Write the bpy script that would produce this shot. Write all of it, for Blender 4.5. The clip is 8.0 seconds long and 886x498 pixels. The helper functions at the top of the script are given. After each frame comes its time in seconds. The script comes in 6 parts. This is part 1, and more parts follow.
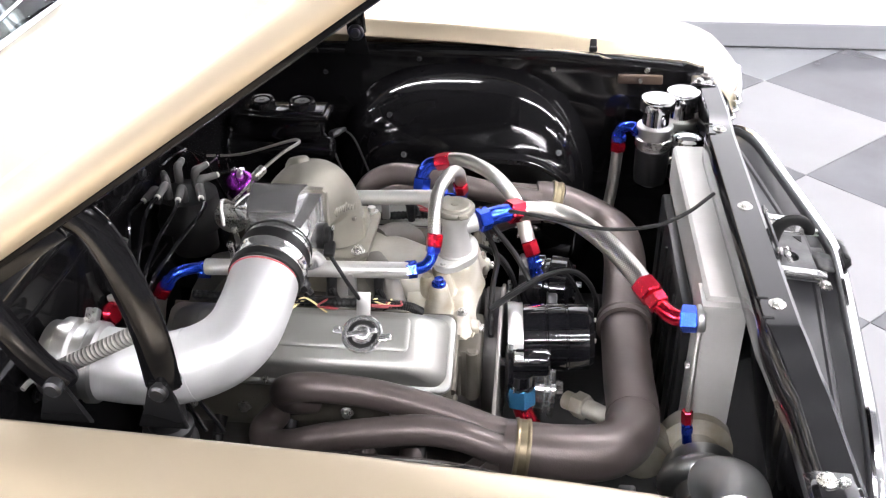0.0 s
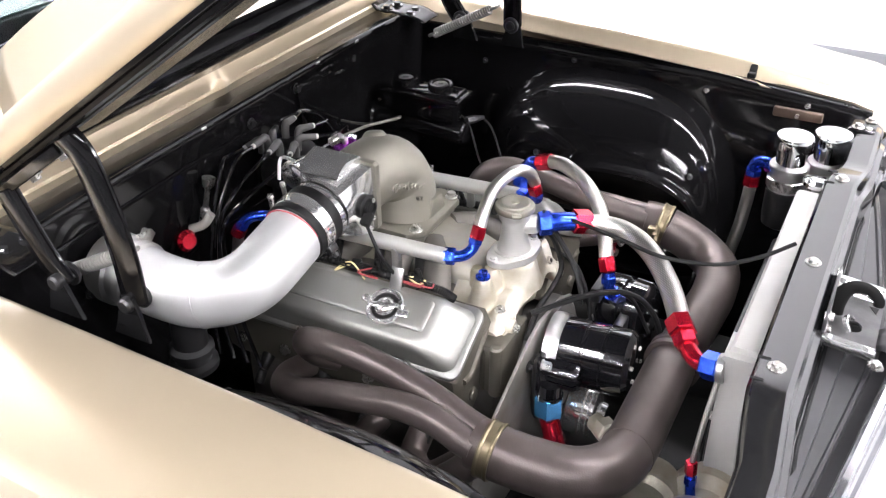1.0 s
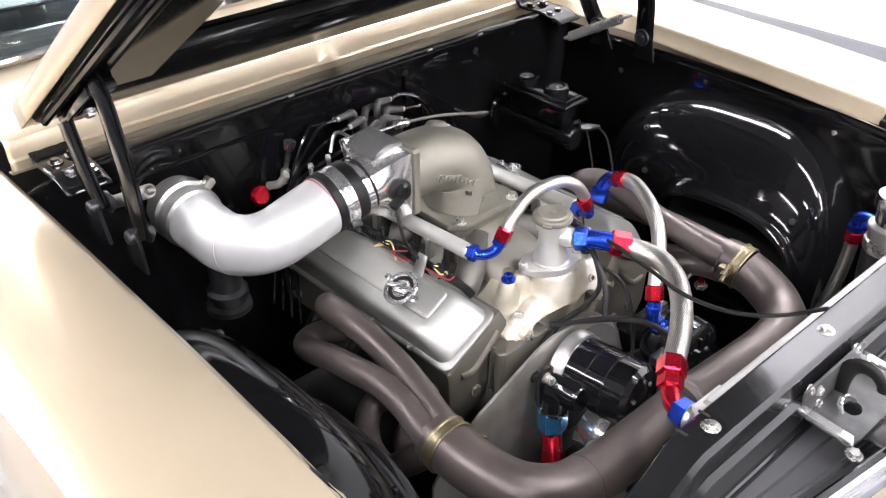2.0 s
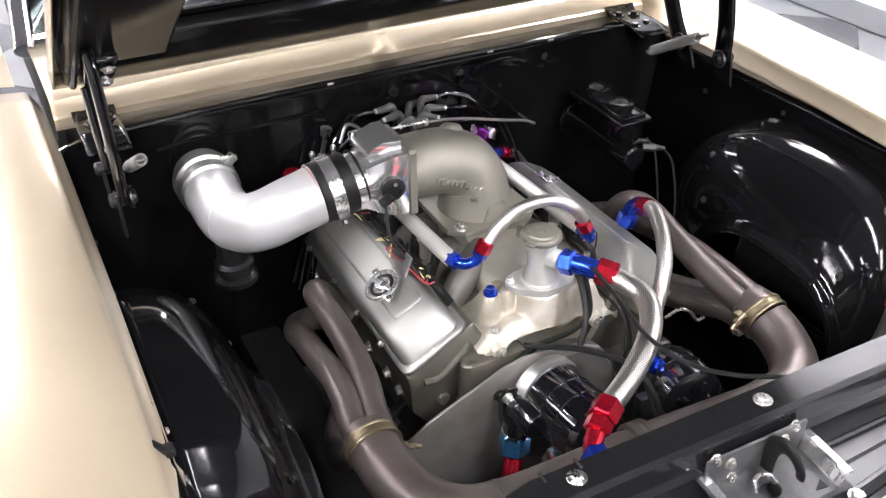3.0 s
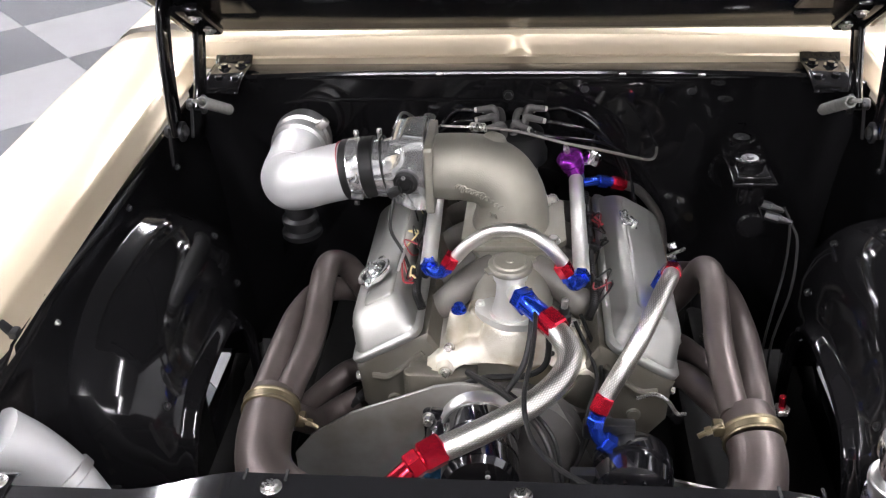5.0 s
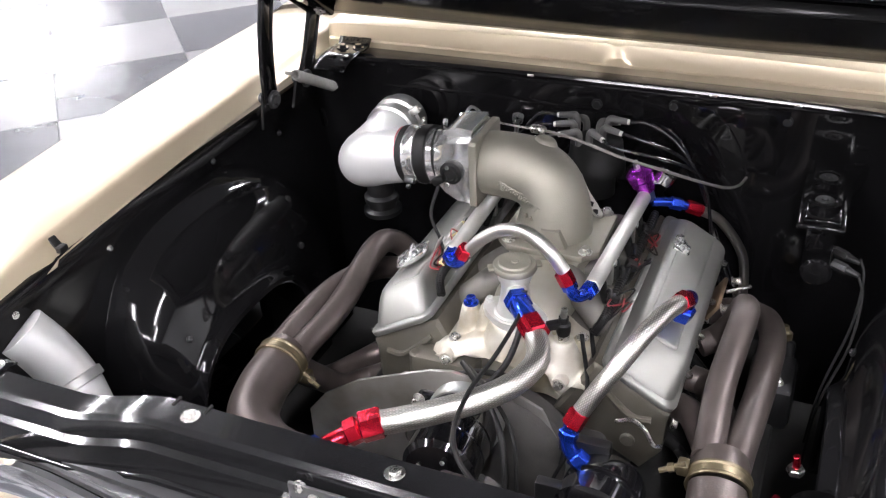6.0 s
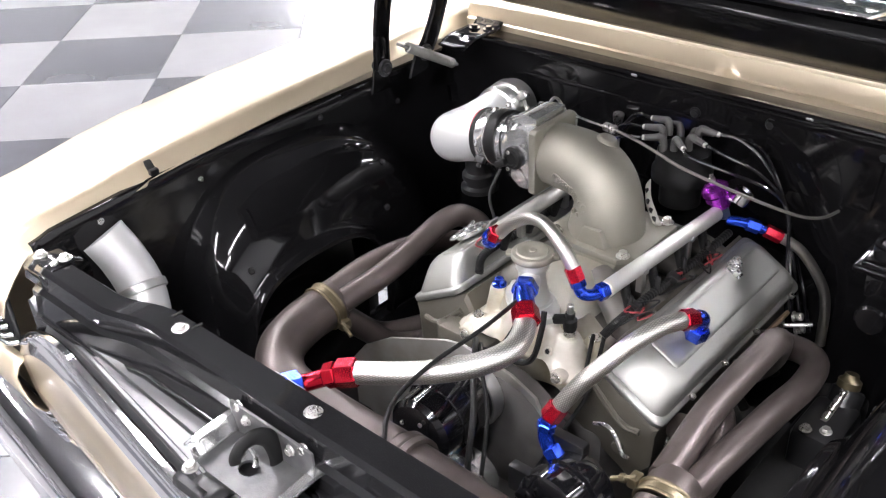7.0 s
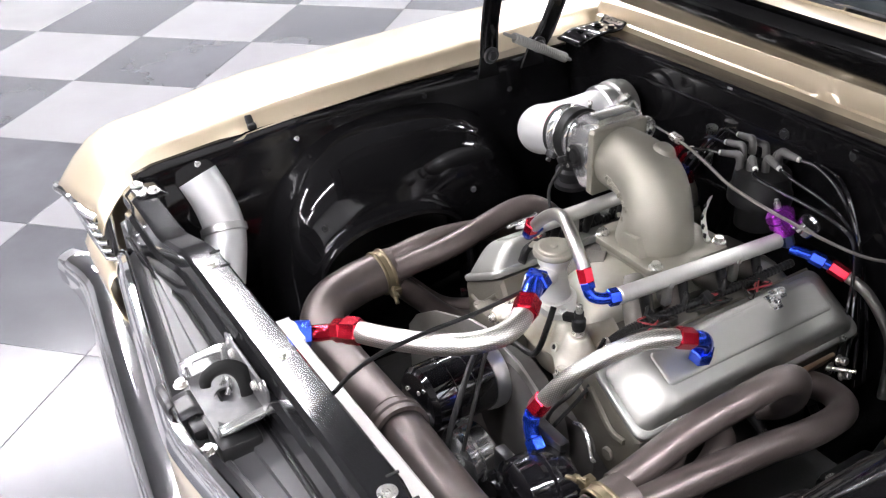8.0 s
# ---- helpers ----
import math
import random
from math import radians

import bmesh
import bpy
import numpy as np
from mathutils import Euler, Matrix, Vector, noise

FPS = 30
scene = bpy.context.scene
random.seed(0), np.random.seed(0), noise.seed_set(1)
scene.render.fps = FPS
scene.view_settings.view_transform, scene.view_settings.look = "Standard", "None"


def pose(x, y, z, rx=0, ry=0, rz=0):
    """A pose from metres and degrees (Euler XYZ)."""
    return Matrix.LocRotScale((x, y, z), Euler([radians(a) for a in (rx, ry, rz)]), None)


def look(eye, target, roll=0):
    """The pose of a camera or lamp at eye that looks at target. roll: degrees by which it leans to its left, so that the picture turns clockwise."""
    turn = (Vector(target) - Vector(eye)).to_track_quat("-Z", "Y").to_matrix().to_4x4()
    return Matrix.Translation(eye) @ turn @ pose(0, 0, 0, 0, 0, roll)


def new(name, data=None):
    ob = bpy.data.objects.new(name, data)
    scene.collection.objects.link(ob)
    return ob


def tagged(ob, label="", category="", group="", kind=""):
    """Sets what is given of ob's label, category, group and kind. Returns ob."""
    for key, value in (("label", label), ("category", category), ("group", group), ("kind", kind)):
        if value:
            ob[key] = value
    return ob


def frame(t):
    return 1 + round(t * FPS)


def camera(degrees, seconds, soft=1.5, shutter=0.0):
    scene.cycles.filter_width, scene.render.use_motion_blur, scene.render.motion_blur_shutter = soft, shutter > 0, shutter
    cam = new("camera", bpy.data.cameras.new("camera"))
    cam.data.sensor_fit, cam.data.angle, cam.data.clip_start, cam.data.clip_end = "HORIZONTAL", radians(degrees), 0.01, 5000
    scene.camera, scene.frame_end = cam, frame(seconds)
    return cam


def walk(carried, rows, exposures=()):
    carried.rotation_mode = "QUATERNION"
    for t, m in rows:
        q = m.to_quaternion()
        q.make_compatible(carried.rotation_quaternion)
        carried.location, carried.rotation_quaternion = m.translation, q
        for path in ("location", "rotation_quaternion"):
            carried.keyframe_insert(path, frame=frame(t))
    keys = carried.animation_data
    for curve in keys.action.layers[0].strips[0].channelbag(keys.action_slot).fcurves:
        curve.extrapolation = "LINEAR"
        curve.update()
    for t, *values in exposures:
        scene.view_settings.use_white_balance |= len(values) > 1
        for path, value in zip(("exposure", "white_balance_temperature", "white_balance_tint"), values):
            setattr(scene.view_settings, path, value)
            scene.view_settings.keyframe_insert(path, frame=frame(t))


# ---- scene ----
cam = camera(49.9, 8.0, 1.25)
PATH = [
    (0, (1.401, 0.384, 1.618), (-0.285, 0.191, 0.56), -0.8),
    (0.5, (1.373, 0.589, 1.618), (-0.248, 0.08, 0.562), -0.6),
    (1, (1.312, 0.79, 1.62), (-0.192, 0.004, 0.562), -0.4),
    (1.5, (1.216, 0.98, 1.629), (-0.119, -0.063, 0.566), -0.2),
    (3, (0.747, 1.346, 1.653), (-0.016, -0.149, 0.566), -0.7),
    (3.5, (0.555, 1.42, 1.654), (0.02, -0.17, 0.565), -1.4),
    (4, (0.378, 1.468, 1.655), (0.054, -0.176, 0.563), -1.5),
    (4.2, (0.304, 1.476, 1.657), (0.077, -0.180, 0.562), -1.6),
    (5.5, (-0.225, 1.452, 1.617), (0.216, -0.195, 0.572), -2.8),
    (6, (-0.408, 1.422, 1.617), (0.296, -0.134, 0.577), -2.8),
    (6.5, (-0.589, 1.36, 1.614), (0.358, -0.064, 0.577), -2.8),
    (7, (-0.761, 1.274, 1.62), (0.402, 0.024, 0.577), -2.6),
    (7.5, (-0.91, 1.172, 1.623), (0.44, 0.127, 0.582), -2.7),
    (8, (-1.031, 1.048, 1.629), (0.447, 0.195, 0.586), -2.7),
]
walk(cam, [(t, look(eye, target, roll)) for t, eye, target, roll in PATH], [(0, 1.06, 6500, 16), (1.5, 1.05, 6500, 16), (3.0, 0.86, 6500, 16), (4.0, 0.75, 6500, 16), (6, 0.82, 6500, 16), (8, 1.06, 6500, 16)])

LAMP_POWER = 99.0
# Unseen lamps; (-1.4, 5.4) added to brighten the cowl, (5.9, -3.8) the fender
LAMPS = [(1.6, y) for y in (-10.0, -5.2, 4.6)] + [(-2.35, -1.2), (-1.4, 5.4), (3.6, 2.1), (5.2, -7.6), (6.2, 1.2), (11.9, -10.3), (3.7, -4.0), (5.9, -3.8), (-1.6, -10.0), (-1.6, -5.2), (-0.9, 2.7)]

# ---- world and lights ----
world = bpy.data.worlds.new("room_air")
scene.world = world
world.use_nodes = True
world.node_tree.nodes["Background"].inputs[0].default_value = (0.9, 0.95, 1.0, 1)
world.node_tree.nodes["Background"].inputs[1].default_value = 0.02
scene.view_settings.exposure = 0.75


# ---- materials ----
def material(name, color, rough=0.5, metal=0.0, coat=0.0, vary=0.12, scale=8.0, bump=0.0, bump_scale=120.0,
             rough_vary=0.1, color2=None, spec=0.5, coords="Object"):
    """A surface with variation at two scales in colour and gloss, and fine relief."""
    m = bpy.data.materials.new(name)
    m.use_nodes = True
    nt = m.node_tree
    n, l = nt.nodes, nt.links
    p = n["Principled BSDF"]
    tc = n.new("ShaderNodeTexCoord")
    big, fine = n.new("ShaderNodeTexNoise"), n.new("ShaderNodeTexNoise")
    big.inputs["Scale"].default_value, big.inputs["Detail"].default_value = scale, 5
    fine.inputs["Scale"].default_value, fine.inputs["Detail"].default_value = bump_scale, 3
    for t in (big, fine):
        l.new(tc.outputs[coords], t.inputs["Vector"])
    mix = n.new("ShaderNodeMix")
    mix.data_type = "RGBA"
    a = color2 or tuple(c * (1 - vary) for c in color)
    b = color if color2 else tuple(min(1, c * (1 + vary)) for c in color)
    mix.inputs["A"].default_value, mix.inputs["B"].default_value = (*a, 1), (*b, 1)
    ramp = n.new("ShaderNodeMapRange")
    ramp.inputs["From Min"].default_value, ramp.inputs["From Max"].default_value = 0.32, 0.68
    l.new(big.outputs["Fac"], ramp.inputs["Value"])
    l.new(ramp.outputs[0], mix.inputs["Factor"])
    l.new(mix.outputs["Result"], p.inputs["Base Color"])
    rr = n.new("ShaderNodeMapRange")
    rr.inputs["To Min"].default_value, rr.inputs["To Max"].default_value = max(0.02, rough - rough_vary), min(1, rough + rough_vary)
    avg = n.new("ShaderNodeMath")
    avg.operation = "ADD"
    half = n.new("ShaderNodeMath")
    half.operation, half.inputs[1].default_value = "MULTIPLY", 0.5
    l.new(big.outputs["Fac"], avg.inputs[0])
    l.new(fine.outputs["Fac"], avg.inputs[1])
    l.new(avg.outputs[0], half.inputs[0])
    l.new(half.outputs[0], rr.inputs["Value"])
    l.new(rr.outputs[0], p.inputs["Roughness"])
    p.inputs["Metallic"].default_value = metal
    p.inputs["Coat Weight"].default_value = coat
    p.inputs["Coat Roughness"].default_value = 0.06
    p.inputs["Specular IOR Level"].default_value = spec
    if bump:
        bn = n.new("ShaderNodeBump")
        bn.inputs["Strength"].default_value, bn.inputs["Distance"].default_value = bump, 0.002
        l.new(fine.outputs["Fac"], bn.inputs["Height"])
        l.new(bn.outputs[0], p.inputs["Normal"])
    return m


GOLD = material("gold_paint", (0.61, 0.515, 0.37), 0.34, 0.62, 1.0, 0.05, 3, 0.03, 900, 0.05)
GOLD.node_tree.nodes["Principled BSDF"].inputs["Coat Roughness"].default_value = 0.16
BLACK = material("gloss_black_paint", (0.0048, 0.0047, 0.0051), 0.085, 0.0, 0.03, 0.3, 5, 0.02, 24, 0.05, None, 0.21)
GLOSS = material("polished_black_anodising", (0.006, 0.006, 0.007), 0.1, 0.0, 1.0, 0.2, 12, 0.02, 200, 0.04)
SATIN = material("satin_black_metal", (0.011, 0.011, 0.0115), 0.32, 0.0, 0.0, 0.3, 12, 0.08, 300, 0.12)
RIBBLACK = material("black_hood_paint", (0.008, 0.008, 0.0083), 0.12, 0.0, 0.0, 0.3, 6, 0.03, 20, 0.05, None, 0.09)
SPRING = material("dull_zinc_spring_wire", (0.24, 0.235, 0.22), 0.5, 0.5, 0, 0.1, 40, 0.03, 500, 0.1)
SUPPORT = material("black_panel_paint", (0.0085, 0.0085, 0.0092), 0.12, 0.0, 0.55, 0.2, 6, 0.13, 13, 0.03, None, 0.42)
for node in SUPPORT.node_tree.nodes:
    if node.type == "TEX_NOISE" and node.inputs["Scale"].default_value > 10:
        node.inputs["Detail"].default_value = 0.0
RUBBER = material("black_rubber", (0.0075, 0.0075, 0.0075), 0.5, 0, 0, 0.3, 20, 0.1, 400, 0.1, None, 0.25)
TUBE = material("silver_coated_tube", (0.58, 0.585, 0.58), 0.42, 0.48, 0.1, 0.06, 6, 0.04, 500, 0.06)
POLISHED = material("polished_aluminium", (0.78, 0.78, 0.77), 0.13, 0.88, 0, 0.05, 9, 0.0, 250, 0.04)
BRUSHED = material("brushed_aluminium", (0.58, 0.58, 0.565), 0.38, 1.0, 0, 0.08, 14, 0.08, 400, 0.1)
MACHINED = material("machined_aluminium", (0.60, 0.595, 0.565), 0.34, 0.6, 0, 0.06, 14, 0.06, 420, 0.08)
ALUPLATE = material("sheet_aluminium", (0.50, 0.495, 0.475), 0.48, 0.3, 0, 0.10, 7, 0.0, 350, 0.04)
CAST = material("cast_aluminium", (0.265, 0.252, 0.212), 0.55, 0.75, 0, 0.1, 12, 0.35, 700, 0.1)
CASTOLD = material("stained_cast_aluminium", (0.56, 0.54, 0.48), 0.5, 0.5, 0, 0.1, 13, 0.3, 500, 0.1, (0.30, 0.26, 0.18))
HEADCAST = material("grey_cast_head", (0.13, 0.122, 0.103), 0.52, 0.6, 0, 0.15, 12, 0.3, 600, 0.1, (0.10, 0.09, 0.07))
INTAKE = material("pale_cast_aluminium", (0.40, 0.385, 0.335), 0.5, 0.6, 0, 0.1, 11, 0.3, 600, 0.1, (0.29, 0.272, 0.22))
# the intake casting again, darkened for the shade below the fuel rails
CASTDARK = material("shade_darkened_cast_aluminium", (0.14, 0.132, 0.118), 0.6, 0.6, 0, 0.2, 12, 0.3, 500, 0.1)
NOSE = material("grey_black_panel_paint", (0.044, 0.044, 0.0465), 0.30, 0.0, 0.0, 0.15, 5, 0.04, 40, 0.05, None, 0.6)
DIRTYPLATE = material("soiled_sheet_aluminium", (0.42, 0.41, 0.39), 0.42, 0.8, 0, 0.15, 9, 0.06, 350, 0.12, (0.24, 0.22, 0.19))
VALVE = material("silver_valve_cover_paint", (0.31, 0.31, 0.29), 0.48, 0.86, 0.05, 0.07, 7, 0.05, 500, 0.07)
HEADER = material("heat_stained_header_coating", (0.114, 0.094, 0.087), 0.38, 0.55, 0, 0.24, 11, 0.12, 420, 0.14, (0.066, 0.053, 0.049))
HEADWARM = material("bronzed_weld", (0.34, 0.24, 0.16), 0.4, 0.8, 0, 0.15, 20, 0.1, 500, 0.1)
BRASS = material("yellow_zinc_clamp", (0.19, 0.158, 0.10), 0.42, 0.9, 0, 0.15, 30, 0.06, 400, 0.1)
CHROME = material("chrome", (0.85, 0.85, 0.86), 0.07, 1.0, 0, 0.03, 10, 0.0, 100, 0.04)
STEEL = material("zinc_steel", (0.62, 0.61, 0.58), 0.28, 1.0, 0, 0.12, 40, 0.05, 500, 0.1)
RED = material("red_anodised", (0.62, 0.015, 0.04), 0.2, 0.85, 0.3, 0.1, 30, 0.02, 600, 0.06)
BLUE = material("blue_anodised", (0.02, 0.075, 0.62), 0.2, 0.85, 0.3, 0.1, 30, 0.02, 600, 0.06)
SKYBLUE = material("light_blue_anodised", (0.08, 0.36, 0.72), 0.2, 0.85, 0.3, 0.1, 30, 0.02, 600, 0.06)
PURPLE = material("purple_anodised", (0.32, 0.03, 0.42), 0.2, 0.85, 0.3, 0.1, 30, 0.02, 600, 0.06)
REDSIL = material("red_silicone", (0.5, 0.10, 0.12), 0.5, 0, 0, 0.1, 20, 0.0, 300, 0.1)
GREYBOOT = material("grey_silicone_boot", (0.060, 0.058, 0.056), 0.55, 0, 0, 0.15, 30, 0.05, 300, 0.1)
WIRE_RED = material("red_wire", (0.25, 0.03, 0.035), 0.45, 0, 0, 0.1, 20)
WIRE_YEL = material("yellow_wire", (0.7, 0.6, 0.3), 0.45, 0, 0, 0.1, 20)
ENGINE = material("engine_block_paint", (0.10, 0.095, 0.09), 0.5, 0.5, 0, 0.3, 14, 0.2, 300, 0.12)
COPPER = material("copper_gasket", (0.55, 0.24, 0.12), 0.4, 0.9, 0, 0.2, 30, 0.05, 300, 0.1)
WHITEPAINT = material("white_wall_paint", (0.82, 0.83, 0.84), 0.6, 0, 0, 0.02, 1.2, 0.04, 160, 0.06)
GREYWALL = material("grey_wall_paint", (0.36, 0.36, 0.365), 0.6, 0, 0, 0.03, 1.2, 0.04, 160, 0.06)
BASEGREY = material("grey_skirting", (0.15, 0.155, 0.165), 0.5, 0, 0, 0.08, 2, 0.02, 100, 0.1)
CEILING = material("grey_ceiling_paint", (0.15, 0.15, 0.153), 0.8, 0, 0, 0.04, 1.5, 0.1, 90, 0.06)
MATTE = material("flat_black_underseal", (0.007, 0.007, 0.007), 0.85, 0, 0, 0.3, 20, 0.2, 150, 0.1)
CLOTH = material("dark_interior", (0.03, 0.03, 0.03), 0.8, 0, 0, 0.2, 10, 0.1, 200, 0.1)
CREAMPLASTIC = material("pale_zinc_bracket", (0.55, 0.54, 0.50), 0.4, 0.4, 0, 0.06, 20, 0.03, 300, 0.1)


def braid_material():
    m = material("steel_braid", (0.82, 0.80, 0.76), 0.36, 1.0, 0, 0.05, 20, 0, 300, 0.06)
    nt = m.node_tree
    n, l = nt.nodes, nt.links
    uv = n.new("ShaderNodeUVMap")
    hs = []
    for sign in (1, -1):
        mp = n.new("ShaderNodeMapping")
        mp.inputs["Rotation"].default_value = (0, 0, sign * 1.2)
        w = n.new("ShaderNodeTexWave")
        w.inputs["Scale"].default_value = 1.05
        l.new(uv.outputs[0], mp.inputs["Vector"])
        l.new(mp.outputs[0], w.inputs["Vector"])
        hs.append(w)
    mx = n.new("ShaderNodeMath")
    mx.operation = "MULTIPLY"
    l.new(hs[0].outputs["Fac"], mx.inputs[0])
    l.new(hs[1].outputs["Fac"], mx.inputs[1])
    bn = n.new("ShaderNodeBump")
    bn.inputs["Strength"].default_value, bn.inputs["Distance"].default_value = 0.28, 0.0006
    l.new(mx.outputs[0], bn.inputs["Height"])
    l.new(bn.outputs[0], n["Principled BSDF"].inputs["Normal"])
    # shade in the weave's grooves, put into the base colour
    groove_shade = n.new("ShaderNodeMapRange")
    groove_shade.inputs["From Max"].default_value = 0.6
    groove_shade.inputs["To Min"].default_value = 0.0
    groove_tone = n.new("ShaderNodeMix")
    groove_tone.data_type = "RGBA"
    groove_tone.inputs["A"].default_value, groove_tone.inputs["B"].default_value = (0.50, 0.48, 0.44, 1), (0.88, 0.86, 0.82, 1)
    l.new(mx.outputs[0], groove_shade.inputs["Value"])
    l.new(groove_shade.outputs[0], groove_tone.inputs["Factor"])
    l.new(groove_tone.outputs["Result"], n["Principled BSDF"].inputs["Base Color"])
    return m


BRAID = braid_material()


def glass_material(name, color, rough=0.02):
    m = bpy.data.materials.new(name)
    m.use_nodes = True
    p = m.node_tree.nodes["Principled BSDF"]
    p.inputs["Base Color"].default_value = (*color, 1)
    p.inputs["Transmission Weight"].default_value = 1.0
    p.inputs["Roughness"].default_value = rough
    p.inputs["IOR"].default_value = 1.45
    return m


GLASS = glass_material("tinted_glass", (0.55, 0.66, 0.64))


def glow_material(name, color, strength):
    m = bpy.data.materials.new(name)
    m.use_nodes = True
    p = m.node_tree.nodes["Principled BSDF"]
    p.inputs["Emission Color"].default_value = (*color, 1)
    p.inputs["Emission Strength"].default_value = strength
    return m


LAMP = glow_material("lamp_diffuser", (0.98, 0.985, 1.0), LAMP_POWER)


# ---- mesh helpers ----
def V(*a):
    return Vector(a)


def thing(name, at, label, category, group="", kind=""):
    """An Empty at the foot of a thing; its parts hang under it."""
    ob = new(name)
    ob.empty_display_size = 0.02
    ob.location = at
    return tagged(ob, label, category, group, kind)


def part(name, bm, mat, parent=None, label="", smooth=40):
    """Links a bmesh, in world places, as one mesh under its thing."""
    me = bpy.data.meshes.new(name)
    bmesh.ops.recalc_face_normals(bm, faces=bm.faces)
    if parent is not None:
        base = parent.location if parent.parent is None else parent.parent.location + parent.location
        bmesh.ops.translate(bm, verts=bm.verts, vec=-Vector(base))
    bm.to_mesh(me)
    bm.free()
    mats = mat if isinstance(mat, (list, tuple)) else [mat]
    for x in mats:
        me.materials.append(x)
    if smooth:
        me.polygons.foreach_set("use_smooth", [True] * len(me.polygons))
        me.set_sharp_from_angle(angle=radians(smooth))
    ob = new(name, me)
    if parent is not None:
        ob.parent = parent
    if label:
        ob["label"] = label
    return ob


def solo(name, bm, mat, label, category, group="", kind="", smooth=40):
    return tagged(part(name, bm, mat, None, "", smooth), label, category, group, kind)


def box(bm, c, s, bevel=0.0, rot=(0, 0, 0), seg=2):
    r = bmesh.ops.create_cube(bm, size=1.0, matrix=Matrix.LocRotScale(Vector(c), Euler([radians(a) for a in rot]), Vector(s)))
    if bevel:
        vs = set(r["verts"])
        es = [e for e in bm.edges if e.verts[0] in vs and e.verts[1] in vs]
        bmesh.ops.bevel(bm, geom=es, offset=bevel, segments=seg, affect="EDGES", profile=0.5)
    return bm


def frame_of(d):
    d = Vector(d).normalized()
    return d.to_track_quat("Z", "Y").to_matrix()


def rod(bm, a, b, r, r2=None, seg=20, bevel=0.0, caps=True):
    """A round (or, with few segments, hexagonal) bar from a to b."""
    a, b = Vector(a), Vector(b)
    q = frame_of(b - a)
    r2 = r if r2 is None else r2
    L = (b - a).length
    prof = [(0, 0)] if caps else []
    prof += [(max(r - bevel, 0.0001), 0)] if bevel else []
    prof += [(r, bevel), (r2, L - bevel)]
    prof += [(max(r2 - bevel, 0.0001), L)] if bevel else []
    prof += [(0, L)] if caps else []
    return lathe(bm, a, q, prof, seg)


def lathe(bm, origin, q, prof, seg=24):
    """Turns the profile (radius, height) about the axis of q."""
    origin = Vector(origin)
    rings = []
    for r, h in prof:
        if r <= 1e-6:
            rings.append([bm.verts.new(origin + q @ Vector((0, 0, h)))])
        else:
            rings.append([bm.verts.new(origin + q @ Vector((r * math.cos(2 * math.pi * i / seg), r * math.sin(2 * math.pi * i / seg), h))) for i in range(seg)])
    for A, B in zip(rings, rings[1:]):
        for i in range(seg):
            j = (i + 1) % seg
            f = [A[0]] if len(A) == 1 else [A[i], A[j]]
            g = [B[0]] if len(B) == 1 else [B[j], B[i]]
            if len(f) + len(g) > 2:
                bm.faces.new(f + g)
    return bm


def turned(bm, a, b, prof, seg=24):
    """Turns a profile given as (radius, share of the way from a to b)."""
    a, b = Vector(a), Vector(b)
    L = (b - a).length
    return lathe(bm, a, frame_of(b - a), [(r, h * L) for r, h in prof], seg)


def spline(pts, n=8):
    """A Catmull-Rom line through the points."""
    P = [Vector(p) for p in pts]
    if len(P) == 2:
        return [P[0].lerp(P[1], i / n) for i in range(n + 1)]
    E = [P[0] * 2 - P[1]] + P + [P[-1] * 2 - P[-2]]
    out = []
    for i in range(1, len(E) - 2):
        a, b, c, d = E[i - 1:i + 3]
        for k in range(n):
            t = k / n
            out.append(0.5 * ((2 * b) + (c - a) * t + (2 * a - 5 * b + 4 * c - d) * t * t + (3 * b - a - 3 * c + d) * t ** 3))
    out.append(P[-1])
    return out


def sweep(bm, line, r, seg=16, caps=True, squash=None, ends=None):
    """A tube along a line; r is a radius, a list of them, or a function of the share of the way."""
    uv = bm.loops.layers.uv.verify()
    N = len(line)
    T = [(line[min(i + 1, N - 1)] - line[max(i - 1, 0)]).normalized() for i in range(N)]
    up = Vector((0, 0, 1)) if abs(T[0].z) < 0.9 else Vector((0, 1, 0))
    u = (up - T[0] * up.dot(T[0])).normalized()
    rings, run, runs = [], 0.0, []
    for i in range(N):
        if i:
            u = (u - T[i] * u.dot(T[i])).normalized()
            run += (line[i] - line[i - 1]).length
        runs.append(run)
        w = T[i].cross(u)
        rr = r(i / (N - 1)) if callable(r) else r[i] if isinstance(r, (list, tuple)) else r
        k = squash or 1.0
        rings.append([bm.verts.new(line[i] + (u * math.cos(2 * math.pi * j / seg) + w * k * math.sin(2 * math.pi * j / seg)) * rr) for j in range(seg)])
    rad = r if isinstance(r, float) else 0.01
    for i in range(N - 1):
        for j in range(seg):
            k = (j + 1) % seg
            f = bm.faces.new((rings[i][j], rings[i][k], rings[i + 1][k], rings[i + 1][j]))
            for lp, (a, b) in zip(f.loops, ((i, j), (i, j + 1), (i + 1, j + 1), (i + 1, j))):
                lp[uv].uv = (runs[a] / 0.0105, b / seg * 6.283 * rad / 0.0105)
    if caps:
        bm.faces.new(rings[0][::-1])
        bm.faces.new(rings[-1])
    return bm


def tube(bm, pts, r, seg=16, n=8, **kw):
    return sweep(bm, spline(pts, n), r, seg, **kw)


